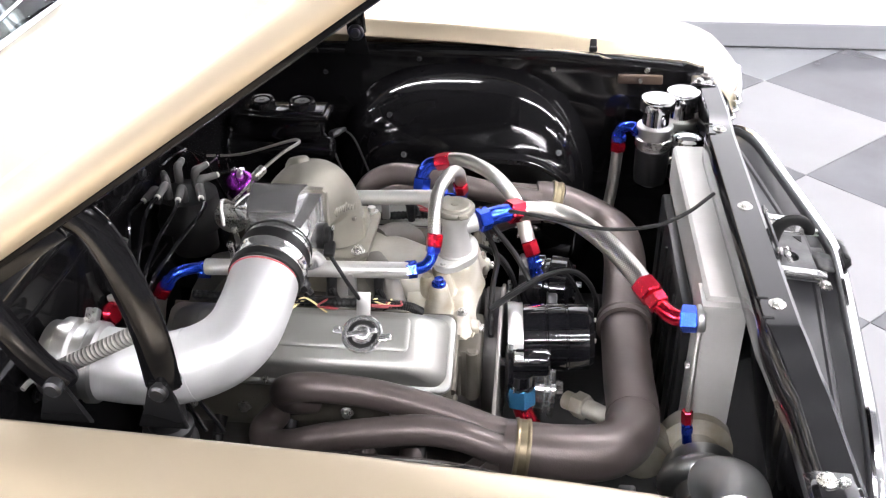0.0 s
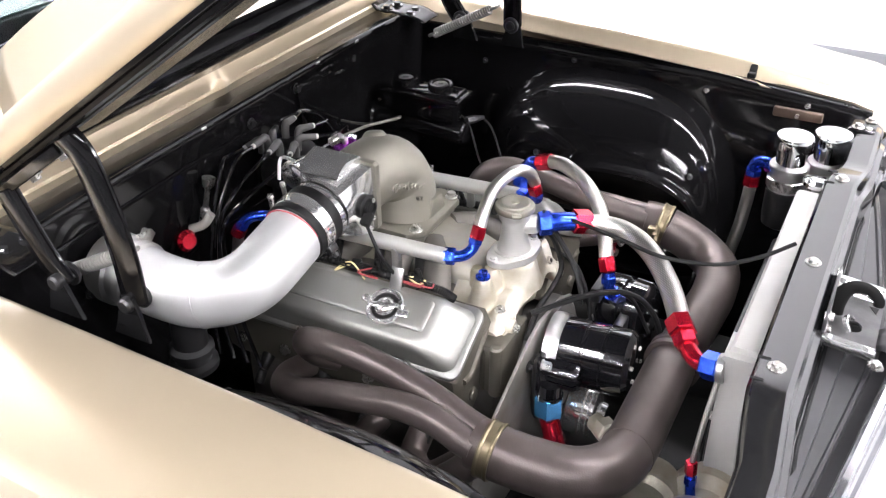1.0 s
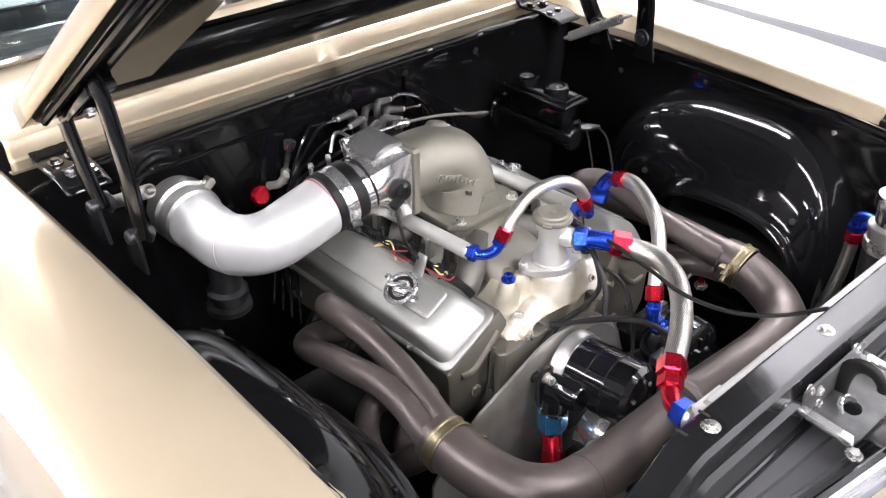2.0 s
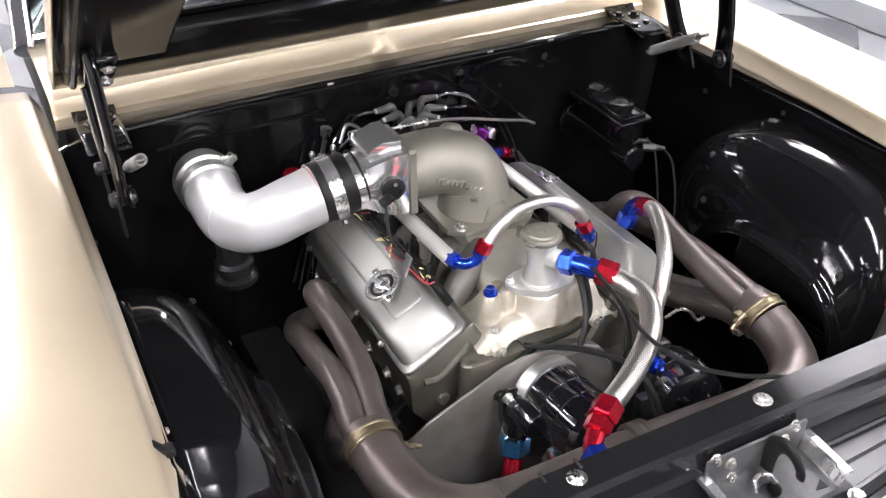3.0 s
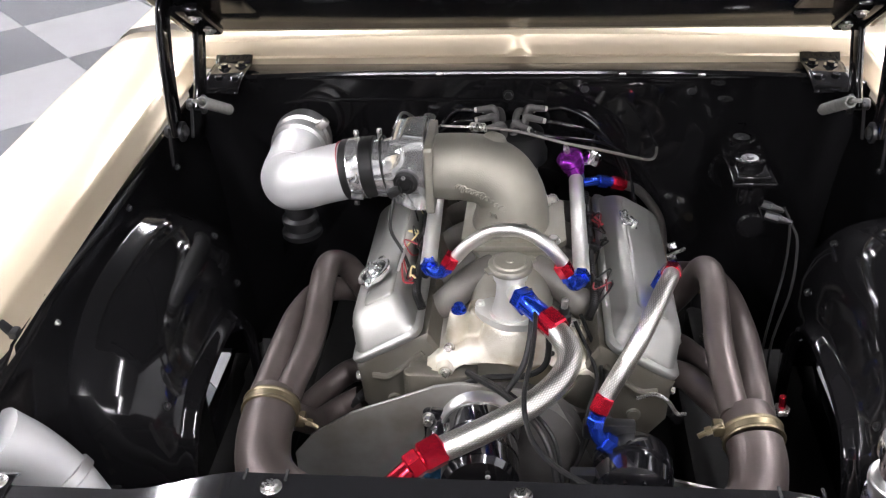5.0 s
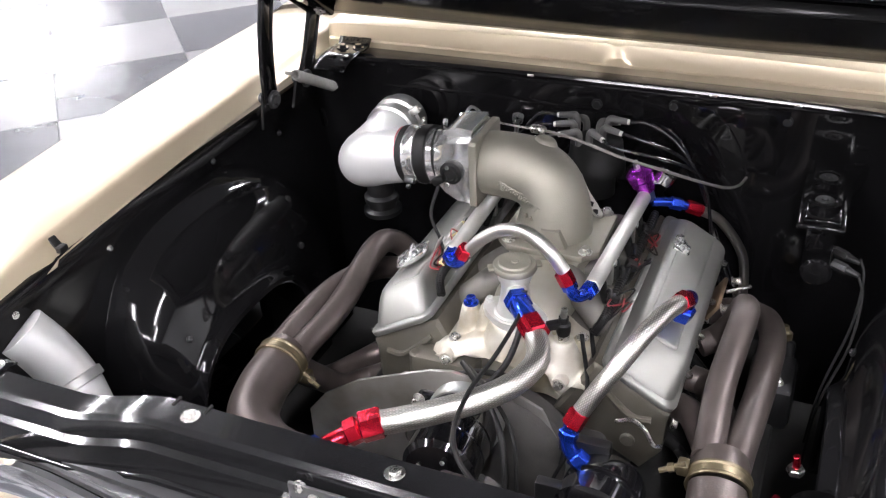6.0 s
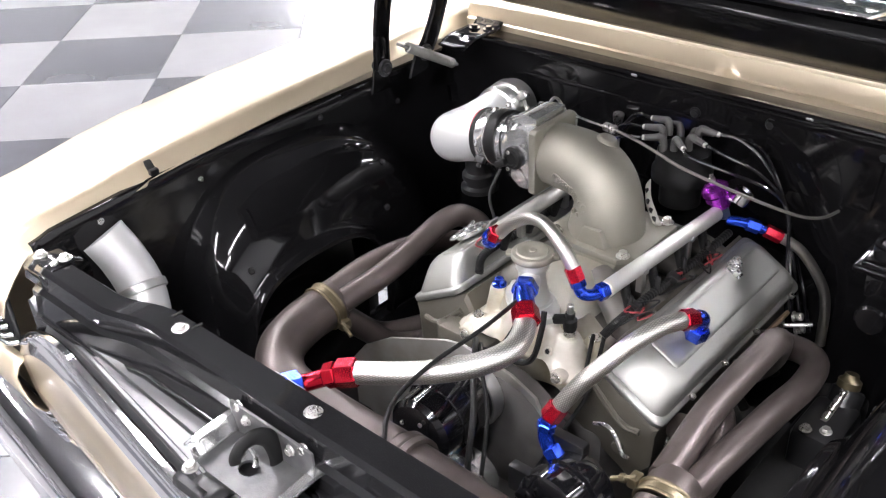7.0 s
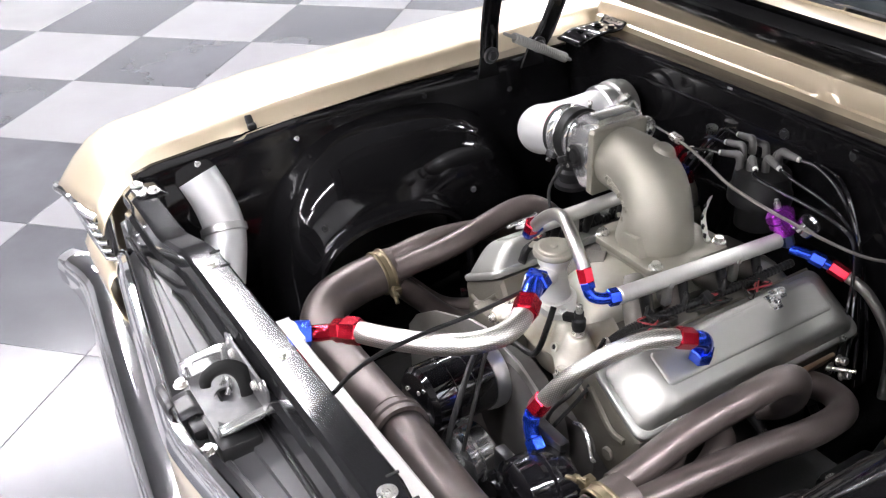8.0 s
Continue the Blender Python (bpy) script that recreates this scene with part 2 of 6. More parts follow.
def prism(bm, pts, depth, origin=(0, 0, 0), q=None, bevel=0.0):
    """A flat plate: the outline pts (in the plane of q) pushed out by depth."""
    q = q or Matrix.Identity(3)
    o = Vector(origin)
    A = [bm.verts.new(o + q @ Vector((x, y, 0))) for x, y in pts]
    B = [bm.verts.new(o + q @ Vector((x, y, depth))) for x, y in pts]
    fa, fb = bm.faces.new(A[::-1]), bm.faces.new(B)
    sides = []
    for i in range(len(A)):
        j = (i + 1) % len(A)
        sides.append(bm.faces.new((A[i], A[j], B[j], B[i])))
    if bevel:
        es = {e for f in (fa, fb) for e in f.edges}
        bmesh.ops.bevel(bm, geom=list(es), offset=bevel, segments=2, affect="EDGES", profile=0.5)
    return bm


def loft(bm, rows, close=False, caps=False):
    """Skin between rows of points."""
    G = [[bm.verts.new(p) for p in row] for row in rows]
    for a, b in zip(G, G[1:]):
        m = len(a)
        for j in range(m if close else m - 1):
            k = (j + 1) % m
            bm.faces.new((a[j], a[k], b[k], b[j]))
    if caps:
        bm.faces.new(G[0][::-1])
        bm.faces.new(G[-1])
    return bm


def shell(ob, thick, offset=-1.0):
    m = ob.modifiers.new("thickness", "SOLIDIFY")
    m.thickness, m.offset = thick, offset
    return ob


def B():
    return bmesh.new()


def bolt(bm, at, d, r=0.009, h=0.006, washer=0.0):
    at, d = Vector(at), Vector(d).normalized()
    if washer:
        rod(bm, at, at + d * 0.002, washer, seg=18, bevel=0.0005)
        at = at + d * 0.002
    rod(bm, at, at + d * h, r, seg=6, bevel=0.001)
    return bm


YQ = Matrix(((1, 0, 0), (0, 0, -1), (0, 1, 0)))       # plate in the x-z plane, pushed towards -y
XQ = Matrix(((0, 0, 1), (1, 0, 0), (0, 1, 0)))        # plate in the y-z plane, pushed towards +x

# ---- the hall ----
X0, X1, Y0, Y1, HALL_H = -3.16, 13.0, -13.0, 7.5, 3.9


def wall(name, c, s, mat=WHITEPAINT, label="plain white painted hall wall"):
    return tagged(part(name, box(B(), c, s), mat, None, "", 0), label, "wall", kind="structure")


wall("wall_west", (X0 - 0.1, (Y0 + Y1) / 2, HALL_H / 2), (0.2, Y1 - Y0 + 0.4, HALL_H))
wall("wall_east", (X1 + 0.1, (Y0 + Y1) / 2, HALL_H / 2), (0.2, Y1 - Y0 + 0.4, HALL_H))
wall("wall_south", ((X0 + X1) / 2, Y0 - 0.1, HALL_H / 2), (X1 - X0, 0.2, HALL_H))
# unseen wall, its grey chosen to reflect less light into the bay
wall("wall_north", ((X0 + X1) / 2, Y1 + 0.1, HALL_H / 2), (X1 - X0, 0.2, HALL_H), GREYWALL, "unseen hall wall, grey to weaken its reflections")
tagged(part("ceiling", box(B(), ((X0 + X1) / 2, (Y0 + Y1) / 2, HALL_H + 0.06), (X1 - X0 + 0.4, Y1 - Y0 + 0.4, 0.12)), CEILING, None, "", 0),
       "grey painted hall ceiling", "ceiling", kind="structure")
bm = prism(B(), [(0, 0), (0.016, 0), (0.016, 0.012), (0.011, 0.02), (0.011, 0.1), (0.004, 0.112), (0, 0.112)], Y1 - Y0,
           (X0 + 0.001, Y1, 0.001), Matrix(((1, 0, 0), (0, 0, -1), (0, 1, 0))))
tagged(part("baseboard", bm, BASEGREY), "grey vinyl skirting along the white wall", "skirting", kind="structure")

# linear lamps assumed in the ceiling, out of view
def ceiling_light(x, y, turn=0):
    t = thing("ceiling_light", (x, y, HALL_H), "long white ceiling lamp with a bright diffuser, assumed out of view", "lamp", "ceiling lamps of the hall")
    f = B()
    box(f, (x, y, HALL_H - 0.03), (0.20 if not turn else 2.8, 2.8 if not turn else 0.20, 0.06), 0.006)
    part("lamp_frame", f, CEILING, t)
    d = B()
    box(d, (x, y, HALL_H - 0.066), (0.14 if not turn else 2.7, 2.7 if not turn else 0.14, 0.012), 0.003)
    part("diffuser", d, LAMP, t)
    return t


for lx, ly in LAMPS:
    ceiling_light(lx, ly)
ceiling_light(4.1, -0.5, 1)
# extra unseen lamp, added to brighten the cowl and engine front
ceiling_light(0.6, 6.7, 1)


# checkered floor
def tile_material(name, color, vary, rough):
    m = material(name, color, rough, 0, 0.0, vary, 2.6, 0.003, 4, 0.06)
    n, l = m.node_tree.nodes, m.node_tree.links
    tc = next(x for x in n if x.type == "TEX_COORD")
    info, cmb, add = n.new("ShaderNodeObjectInfo"), n.new("ShaderNodeCombineXYZ"), n.new("ShaderNodeVectorMath")
    mul = n.new("ShaderNodeMath")
    mul.operation, mul.inputs[1].default_value = "MULTIPLY", 37.0
    l.new(info.outputs["Random"], mul.inputs[0])
    for i in range(3):
        l.new(mul.outputs[0], cmb.inputs[i])
    l.new(tc.outputs["Object"], add.inputs[0])
    l.new(cmb.outputs[0], add.inputs[1])
    for x in [x for x in n if x.type == "TEX_NOISE"]:
        l.new(add.outputs[0], x.inputs["Vector"])
    return m


TILE_L = tile_material("light_grey_floor_tile", (0.160, 0.160, 0.165), 0.06, 0.22)
TILE_D = tile_material("dark_grey_floor_tile", (0.066, 0.068, 0.075), 0.18, 0.21)
HALF = 0.454
floor = tagged(part("floor", box(B(), ((X0 + X1) / 2, (Y0 + Y1) / 2, -0.058), (X1 - X0 + 0.4, Y1 - Y0 + 0.4, 0.1)), BASEGREY, None, "", 0),
               "checkered floor of light and dark grey square tiles", "floor", kind="structure")
side = HALF * math.sqrt(2)


def tile_box(bm, c, rot):
    return box(bm, c, (side - 0.003, side - 0.003, 0.0078), 0.0012, (0, 0, rot), 1)


tile_mesh = []
for mt in (TILE_L, TILE_D):
    o = part("tile", tile_box(B(), (0, 0, 0), 0), mt, None, "", 0)
    tile_mesh.append(o.data)
    bpy.data.objects.remove(o)
turn = radians(-0.8)
spots = []
for i in range(-60, 60):
    for j in range(-60, 60):
        if (i + j) % 2 == 0:
            continue
        dx, dy = i * HALF, j * HALF
        x = -1.80 + dx * math.cos(turn) - dy * math.sin(turn)
        y = 1.349 + dx * math.sin(turn) + dy * math.cos(turn)
        if X0 + 0.3 < x < X1 - 0.3 and Y0 + 0.3 < y < Y1 - 0.3:
            spots.append((math.hypot(x - 1.2, y), x, y, (i + 1) % 2))
spots.sort()
FLOOR_SPOTS = spots

# ---- the car body ----
car = thing("car", (0, 0, 0), "gold painted classic car with open hood and black engine bay", "car")


def fender_side(s):
    """The gold wing with its turned-in gutter flange; s is +1 or -1."""
    # stations: inner crease (y, x, z), outer edge (y, x, z)
    st = [(-0.50, 0.684, 0.932, -0.50, 0.885, 0.926), (-0.2, 0.684, 0.926, -0.2, 0.893, 0.922), (0.2, 0.685, 0.908, 0.2, 0.90, 0.908), (0.42, 0.687, 0.894, 0.42, 0.90, 0.896),
          (0.505, 0.688, 0.886, 0.505, 0.898, 0.887), (0.515, 0.688, 0.885, 0.515, 0.898, 0.886), (0.60, 0.690, 0.871, 0.59, 0.896, 0.874), (0.652, 0.690, 0.867, 0.637, 0.893, 0.868), (0.709, 0.690, 0.860, 0.715, 0.890, 0.861),
          (0.738, 0.690, 0.852, 0.745, 0.889, 0.852), (0.758, 0.690, 0.842, 0.773, 0.888, 0.838), (0.783, 0.690, 0.817, 0.804, 0.885, 0.812), (0.806, 0.690, 0.788, 0.83, 0.882, 0.784), (0.817, 0.690, 0.761, 0.853, 0.88, 0.757)]
    full = []
    for p, q in zip(st, st[1:]):
        m = max(1, round((q[0] - p[0]) / 0.05))
        full += [tuple(a + (b - a) * k / m for a, b in zip(p, q)) for k in range(m)]
    full.append(st[-1])
    rows = []
    for y, xi, zi, yo, xo, zo in full:
        lip = 0.30 + math.sqrt(0.34 ** 2 - (y - 0.2) ** 2) if abs(y - 0.2) < 0.34 else 0.30
        ahead = y > 0.51
        e = 0.006 * math.exp(-max(0, y - 0.51) / 0.02) if ahead else 0.0
        drop = 0.034 if ahead else 0.030
        row = [(xi - 0.018 - e - 0.004, y, zi - drop - 0.003), (xi - 0.016 - e, y, zi - drop), (xi - 0.004, y, zi - 0.006), (xi - 0.001, y, zi - 0.0015), (xi + 0.006, y, zi + 0.001)]
        w = xo - xi
        for k in (0.2, 0.4, 0.6, 0.8):
            row.append((xi + w * k, y + (yo - y) * k + (0.008 * math.sin(math.pi * k) if y > 0.75 else 0), zi + (zo - zi) * k + 0.010 * math.sin(math.pi * k)))
        yl = min(yo, 0.76)
        row += [(xo - 0.02, yo, zo + 0.002), (xo - 0.004, yo, zo - 0.006), (xo + 0.004, min(yo, 0.79), zo - 0.03), (xo + 0.012, yl, zo - 0.09), (xo + 0.012, yl, max(lip + 0.01, zo - 0.2)), (xo - 0.01, yl, max(lip + 0.004, 0.5)), (xo - 0.04, yl, lip)]
        rows.append([Vector((s * x, yy, z)) for x, yy, z in row])
    return rows


for s in (1, -1):
    fe = shell(part("fender", loft(B(), fender_side(s)), GOLD, car, "gold metallic painted front fender"), 0.003, 0)
    # rubber stop on the gutter
    bm = box(B(), (s * 0.678, 0.492, 0.874), (0.026, 0.016, 0.006), 0.003, (0, -s * 50, 0))
    box(bm, (s * 0.668, 0.492, 0.866), (0.012, 0.018, 0.012), 0.003)
    part("hood_stop", bm, RUBBER, fe, "black rubber hood stop")
    # bright bezel at the fender's nose
    bm = tube(B(), [(s * 0.89, 0.850, 0.750), (s * 0.86, 0.853, 0.757), (s * 0.82, 0.846, 0.762), (s * 0.77, 0.840, 0.762), (s * 0.72, 0.831, 0.756), (s * 0.688, 0.818, 0.754)], 0.009, 8)
    part("bezel", bm, CHROME, fe, "chrome bezel edge")
    # door and front screen pillar behind the fender
    rows = []
    for y in (-0.506, -0.8, -1.3):
        row = [(0.70, 0.945), (0.72, 0.948), (0.78, 0.955), (0.86, 0.94), (0.888, 0.92), (0.902, 0.88), (0.905, 0.7), (0.87, 0.4)]
        rows.append([Vector((s * x, y, z)) for x, z in row])
    part("door", loft(B(), rows), GOLD, car, "gold painted door")
    bm = tube(B(), [(s * 0.66, -0.66, 0.955), (s * 0.63, -0.85, 1.10), (s * 0.58, -1.15, 1.32)], 0.022, 10)
    part("screen_pillar", bm, CHROME, car, "bright windscreen pillar trim")

# cowl panel, with its centre bump and lip
rows = []
for i in range(-65, 66):
    x = i / 65 * 0.655
    e = 1 - (x / 0.66) ** 2
    bump = math.exp(-((x - 0.002) / 0.017) ** 2)
    lip = 0.0 if abs(x) < 0.525 else 0.024
    z1 = 0.957 + 0.013 * e
    notch = 0.003 * math.exp(-((x - 0.004) / 0.010) ** 2)
    prof = [(-0.362 - lip, 0.900), (-0.345 - lip, 0.9025), (-0.345 - lip, 0.906), (-0.366, 0.908), (-0.367 + 0.008 * bump, 0.920 + 0.002 * e), (-0.366 + 0.011 * bump, 0.9235 + 0.002 * e + 0.005 * bump),
            (-0.371 + 0.006 * bump, 0.9265 + 0.002 * e + 0.009 * bump), (-0.3725, 0.942), (-0.374, z1 - 0.008), (-0.376, z1 - 0.002 - notch), (-0.382, z1 + 0.001 - notch), (-0.42, z1 + 0.003), (-0.47, 0.963 + 0.015 * e), (-0.56, 0.967 + 0.02 * e), (-0.68, 0.955 + 0.025 * e)]
    rows.append([Vector((x, y, z)) for y, z in prof])
cowl = shell(part("cowl_panel", loft(B(), rows), GOLD, car, "gold cowl panel with a raised centre"), 0.003, 0)
for bx in (0.087,):
    part("cowl_nozzle", turned(B(), (bx, -0.463, 0.976), (bx, -0.470, 0.992), [(0.0, 0), (0.013, 0), (0.013, 0.3), (0.008, 0.5), (0.008, 0.9), (0, 1)], 14), STEEL, cowl)
# windscreen
rows = [[Vector((x, y - 0.04 * (1 - (x / 0.64) ** 2) * -1, z)) for x in [k / 8 * w for k in range(-8, 9)]] for y, z, w in ((-0.69, 0.965, 0.65), (-0.85, 1.08, 0.62), (-1.12, 1.30, 0.56))]
ws = shell(part("windscreen", loft(B(), rows), GLASS, car, "dark tinted windscreen"), 0.005)
ws.visible_shadow = False
bm = tube(B(), [(0.64, -0.695, 0.968), (0.3, -0.665, 0.985), (0, -0.655, 0.99), (-0.3, -0.665, 0.985), (-0.64, -0.695, 0.968)], 0.010, 8)
part("screen_trim", bm, CHROME, car, "bright windscreen trim")
for wx in (0.42, -0.12):
    bm = tube(B(), [(wx, -0.60, 0.985), (wx - 0.1, -0.66, 1.02), (wx - 0.32, -0.69, 1.03)], 0.0045, 8)
    rod(bm, (wx, -0.60, 0.97), (wx, -0.60, 0.995), 0.013, seg=12, bevel=0.002)
    part("wiper", bm, CHROME, car, "chrome wiper arm")
part("cabin", box(B(), (0, -1.45, 0.72), (1.25, 1.2, 0.4), 0.05), CLOTH, car, "dark cabin seen through the windscreen")

# firewall
bm = B()
pts = [(-0.672, 0.25), (0.672, 0.25), (0.672, 0.895), (0.63, 0.905), (0.545, 0.913), (0.3, 0.917), (-0.3, 0.917), (-0.545, 0.913), (-0.63, 0.905), (-0.672, 0.895)]
prism(bm, pts, 0.012, (0, -0.292, 0), YQ, 0.003)
box(bm, (0, -0.328, 0.9095), (1.13, 0.076, 0.006), 0.002)
tube(bm, [(-0.62, -0.291, 0.909), (-0.3, -0.289, 0.921), (0.3, -0.289, 0.921), (0.62, -0.291, 0.909)], 0.006, 8)
for zz, w in ((0.86, 0.50), (0.70, 0.30)):
    tube(bm, [(-w * 0.1, -0.292, zz), (w * 0.5, -0.292, zz + 0.006), (w, -0.292, zz)], 0.005, 8, squash=0.6)
fw = part("firewall", bm, BLACK, car, "gloss black firewall")
bm = B()
ring = [Vector((-0.232 + 0.075 * math.cos(a), -0.288, 0.842 + 0.058 * math.sin(a))) for a in [k / 28 * 6.2832 for k in range(29)]]
sweep(bm, ring, 0.004, 8)
prism(bm, [(-0.33, 0.775), (-0.135, 0.775), (-0.125, 0.90), (-0.34, 0.90)], 0.006, (0, -0.284, 0), YQ, 0.002)
part("blower_cover", bm, BLACK, fw, "black blanking plate with a round rim")
for x, z in ((0.155, 0.922), (-0.2, 0.921), (-0.35, 0.919)):
    part("seam_clip", rod(B(), (x - 0.008, -0.286, z), (x + 0.008, -0.286, z), 0.0035, seg=10, bevel=0.002), STEEL, fw, "small bright seam clip")
for x, z in ((0.02, 0.875), (-0.335, 0.885), (-0.13, 0.89), (0.33, 0.70), (0.46, 0.76)):
    part("bolt", bolt(B(), (x, -0.291, z), (0, 1, 0), 0.008, 0.006, 0.011), SATIN, fw)


def inner_fender(s):
    """Black apron with the wheel housing that bulges into the bay."""
    CZ = 0.50

    def arch(f, y=None, t=None):
        """The housing's outline: f 0 at the apron, 1 at the rim; height at y, or the point at the angle t."""
        k6 = min(1.0, max(0.0, f)) ** 6
        cy, a, b = 0.205 + 0.020 * f + 0.060 * k6, 0.305 - 0.055 * f - 0.062 * k6, 0.308 - 0.126 * f
        if y is not None:
            k = abs(y - cy) / a
            return CZ + b * (1 - k ** 2.7) ** (1 / 2.7) if k < 1 else 0.30
        c, n = math.cos(t), math.sin(t)
        return cy + a * math.copysign(abs(c) ** (2 / 2.7), c), CZ + b * math.copysign(abs(n) ** (2 / 2.7), n)
    ob = B()
    # apron wall with a pressed shelf under the fender flange
    rows = []
    for y in [-0.30 + k * 0.02 for k in range(53)]:
        f = max(0, (y - 0.40) / 0.25)
        top = 0.868 - 0.022 * min(f, 1.3) - max(0, y - 0.70) * 0.2
        rows.append([Vector((s * x, y, z)) for x, z in ((0.676, top - 0.002), (0.668, top - 0.004), (0.664, top - 0.012), (0.6625, top - 0.03), (0.660, top - 0.055), (0.650, 0.77), (0.640, 0.69), (0.634, 0.60), (0.632, 0.60 if 0.06 < y < 0.47 else 0.395 if -0.15 < y < 0.1 else 0.22))])
    loft(ob, rows)
    # housing: slopes from the apron in to its rolled rim
    prof = [(0.66, -0.13), (0.64, -0.075), (0.62, -0.04), (0.606, -0.012), (0.594, 0.02), (0.578, 0.075), (0.558, 0.18), (0.540, 0.33), (0.524, 0.53), (0.511, 0.74), (0.502, 0.89), (0.497, 0.955), (0.490, 0.985), (0.482, 1.0), (0.476, 1.03), (0.474, 1.08), (0.480, 1.12), (0.492, 1.14)]
    rows = []
    for k in range(49):
        t = radians(-18 + k * (216 / 48))
        rows.append([Vector((s * x, *arch(f, t=t))) for x, f in prof])
    loft(ob, rows)
    # splash panel below the wheel opening
    loft(ob, [[Vector((s * 0.622, y, z)) for z in (0.22, 0.34, 0.47)] for y in (0.05, 0.2, 0.36, 0.48)])
    loft(ob, [[Vector((s * 0.622, y, z)) for z in (0.20, 0.27, 0.335)] for y in (-0.17, -0.06, 0.052)])
    ap = shell(part("inner_fender", ob, BLACK, car, "gloss black inner fender with a bulging wheel housing"), 0.003, 0)
    for y, z, x in ((0.405, 0.818, 0.661), (0.615, 0.822, 0.661), (0.10, 0.835, 0.662), (-0.12, 0.80, 0.655)):
        part("bolt", bolt(B(), (s * x, y, z), (-s, 0, 0), 0.0045, 0.004, 0.0065), STEEL if y > 0.25 else SATIN, ap)
    for ang, f, x in ((118, 0.30, 0.542), (46, 0.62, 0.516), (128, 0.85, 0.503)):
        y, z = arch(f, t=radians(ang))
        part("bolt", bolt(B(), (s * x, y, z), (-s, 0, 0.5), 0.005, 0.004, 0.007), SATIN, ap)
    return ap


for s in (1, -1):
    inner_fender(s)
    bm = box(B(), (s * 0.36, 0.25, 0.33), (0.09, 1.2, 0.12), 0.012)
    part("frame_rail", bm, MATTE, car, "black frame rail")
bm = box(B(), (0, 0.22, 0.24), (0.8, 0.22, 0.10), 0.015)
part("crossmember", bm, MATTE, car, "black crossmember")
part("underbody", box(B(), (0, 0.0, 0.215), (1.30, 1.58, 0.012), 0.003), MATTE, car, "flat black underbody plate")

# open hood
HR, HL, HW, HANG = Vector((0, -0.285, 1.012)), 1.16, 0.648, 35.2
HM = Matrix.Translation(HR) @ pose(0, 0, 0, HANG)


def hood_pt(x, v, w):
    return HM @ Vector((x, v, w))


def hood_skin(x, v):
    """Height of the hood's skin, with the raised scoop that stands open towards the windscreen."""
    f = min(1.0, max(0.0, (0.52 - abs(x)) / 0.06))
    g = min(1.0, max(0.0, (0.98 - v) / 0.90))
    return 0.041 + 0.02 * (1 - (x / HW) ** 2) + 0.105 * f * f * (3 - 2 * f) * g * g * (3 - 2 * g)


xs = [k / 40 * (HW - 0.006) for k in range(-40, 41)]
bm = B()
rows = []
for v in [k / 24 * HL for k in range(25)]:
    rows.append([hood_pt(-HW, v, 0.0), hood_pt(-HW, v, 0.034)] + [hood_pt(x, v, hood_skin(x, v)) for x in xs] + [hood_pt(HW, v, 0.034), hood_pt(HW, v, 0.0)])
loft(bm, rows)
for v in (0, HL):
    e = [bm.verts.new(hood_pt(x, v, w)) for x, w in ((-HW, 0), (HW, 0), (HW, 0.036), (-HW, 0.036))]
    bm.faces.new(e)
hood = shell(part("hood", bm, GOLD, car, "gold hood held open on its hinges"), 0.003, 0)
bm = loft(B(), [[hood_pt(x, v, hood_skin(x, v) - 0.007) for x in xs[9:-9]] for v in [0.003 + k / 24 * 0.98 for k in range(25)]])
shell(part("scoop_liner", bm, RIBBLACK, hood, "black inside of the hood scoop"), 0.002, 0)
# inner frame round the scoop's mouth
bm = B()
o = [(-HW + 0.006, 0.004), (HW - 0.006, 0.004), (HW - 0.006, HL - 0.005), (-HW + 0.006, HL - 0.005)]
h = [(-0.465, 0.236), (0.465, 0.236), (0.465, 0.93), (-0.465, 0.93)]
loft(bm, [[hood_pt(x, v, w) for x, v in r + r[:1]] for r, w in ((o, 0.021), (h, 0.021), (h, 0.027), (o, 0.027), (o, 0.021))])
part("inner_panel", bm, BLACK, hood, "gloss black hood underside", 30)
for c, sz in (((0, 0.121, 0.009), (2 * HW - 0.03, 0.217, 0.024)), ((0, HL - 0.11, 0.008), (2 * HW - 0.03, 0.20, 0.026)), ((HW - 0.098, HL / 2 + 0.05, 0.008), (0.165, HL - 0.15, 0.026)), ((-HW + 0.098, HL / 2 + 0.05, 0.008), (0.165, HL - 0.15, 0.026))):
    bm = box(B(), c, sz, 0.008)
    bmesh.ops.transform(bm, matrix=HM, verts=bm.verts)
    part("rib", bm, RIBBLACK, hood, "black pressed stiffening rib")
for sx in (1, -1):
    bm = B()
    for dx in (0.030, 0.062):
        tube(bm, [hood_pt(sx * (HW - dx), 0.02, -0.004), hood_pt(sx * (HW - dx), 0.4, -0.005), hood_pt(sx * (HW - dx - 0.004), HL - 0.1, -0.004)], 0.007, 8, 8)
    part("side_bead", bm, RIBBLACK, hood, "rolled bead along the hood's side")
for sx in (1, -1):
    bm = box(B(), (sx * 0.579, 0.125, -0.013), (0.046, 0.15, 0.020), 0.007)
    box(bm, (sx * 0.604, 0.13, -0.010), (0.008, 0.16, 0.034), 0.003)
    bmesh.ops.transform(bm, matrix=HM, verts=bm.verts)
    br = part("hinge_bracket", bm, BLACK, hood, "black pressed hinge bracket")
    for v in (0.085, 0.165):
        a, b = hood_pt(sx * 0.572, v, -0.022), hood_pt(sx * 0.572, v, -0.032)
        part("bolt", bolt(B(), a, b - a, 0.008, 0.006, 0.012), STEEL, br)

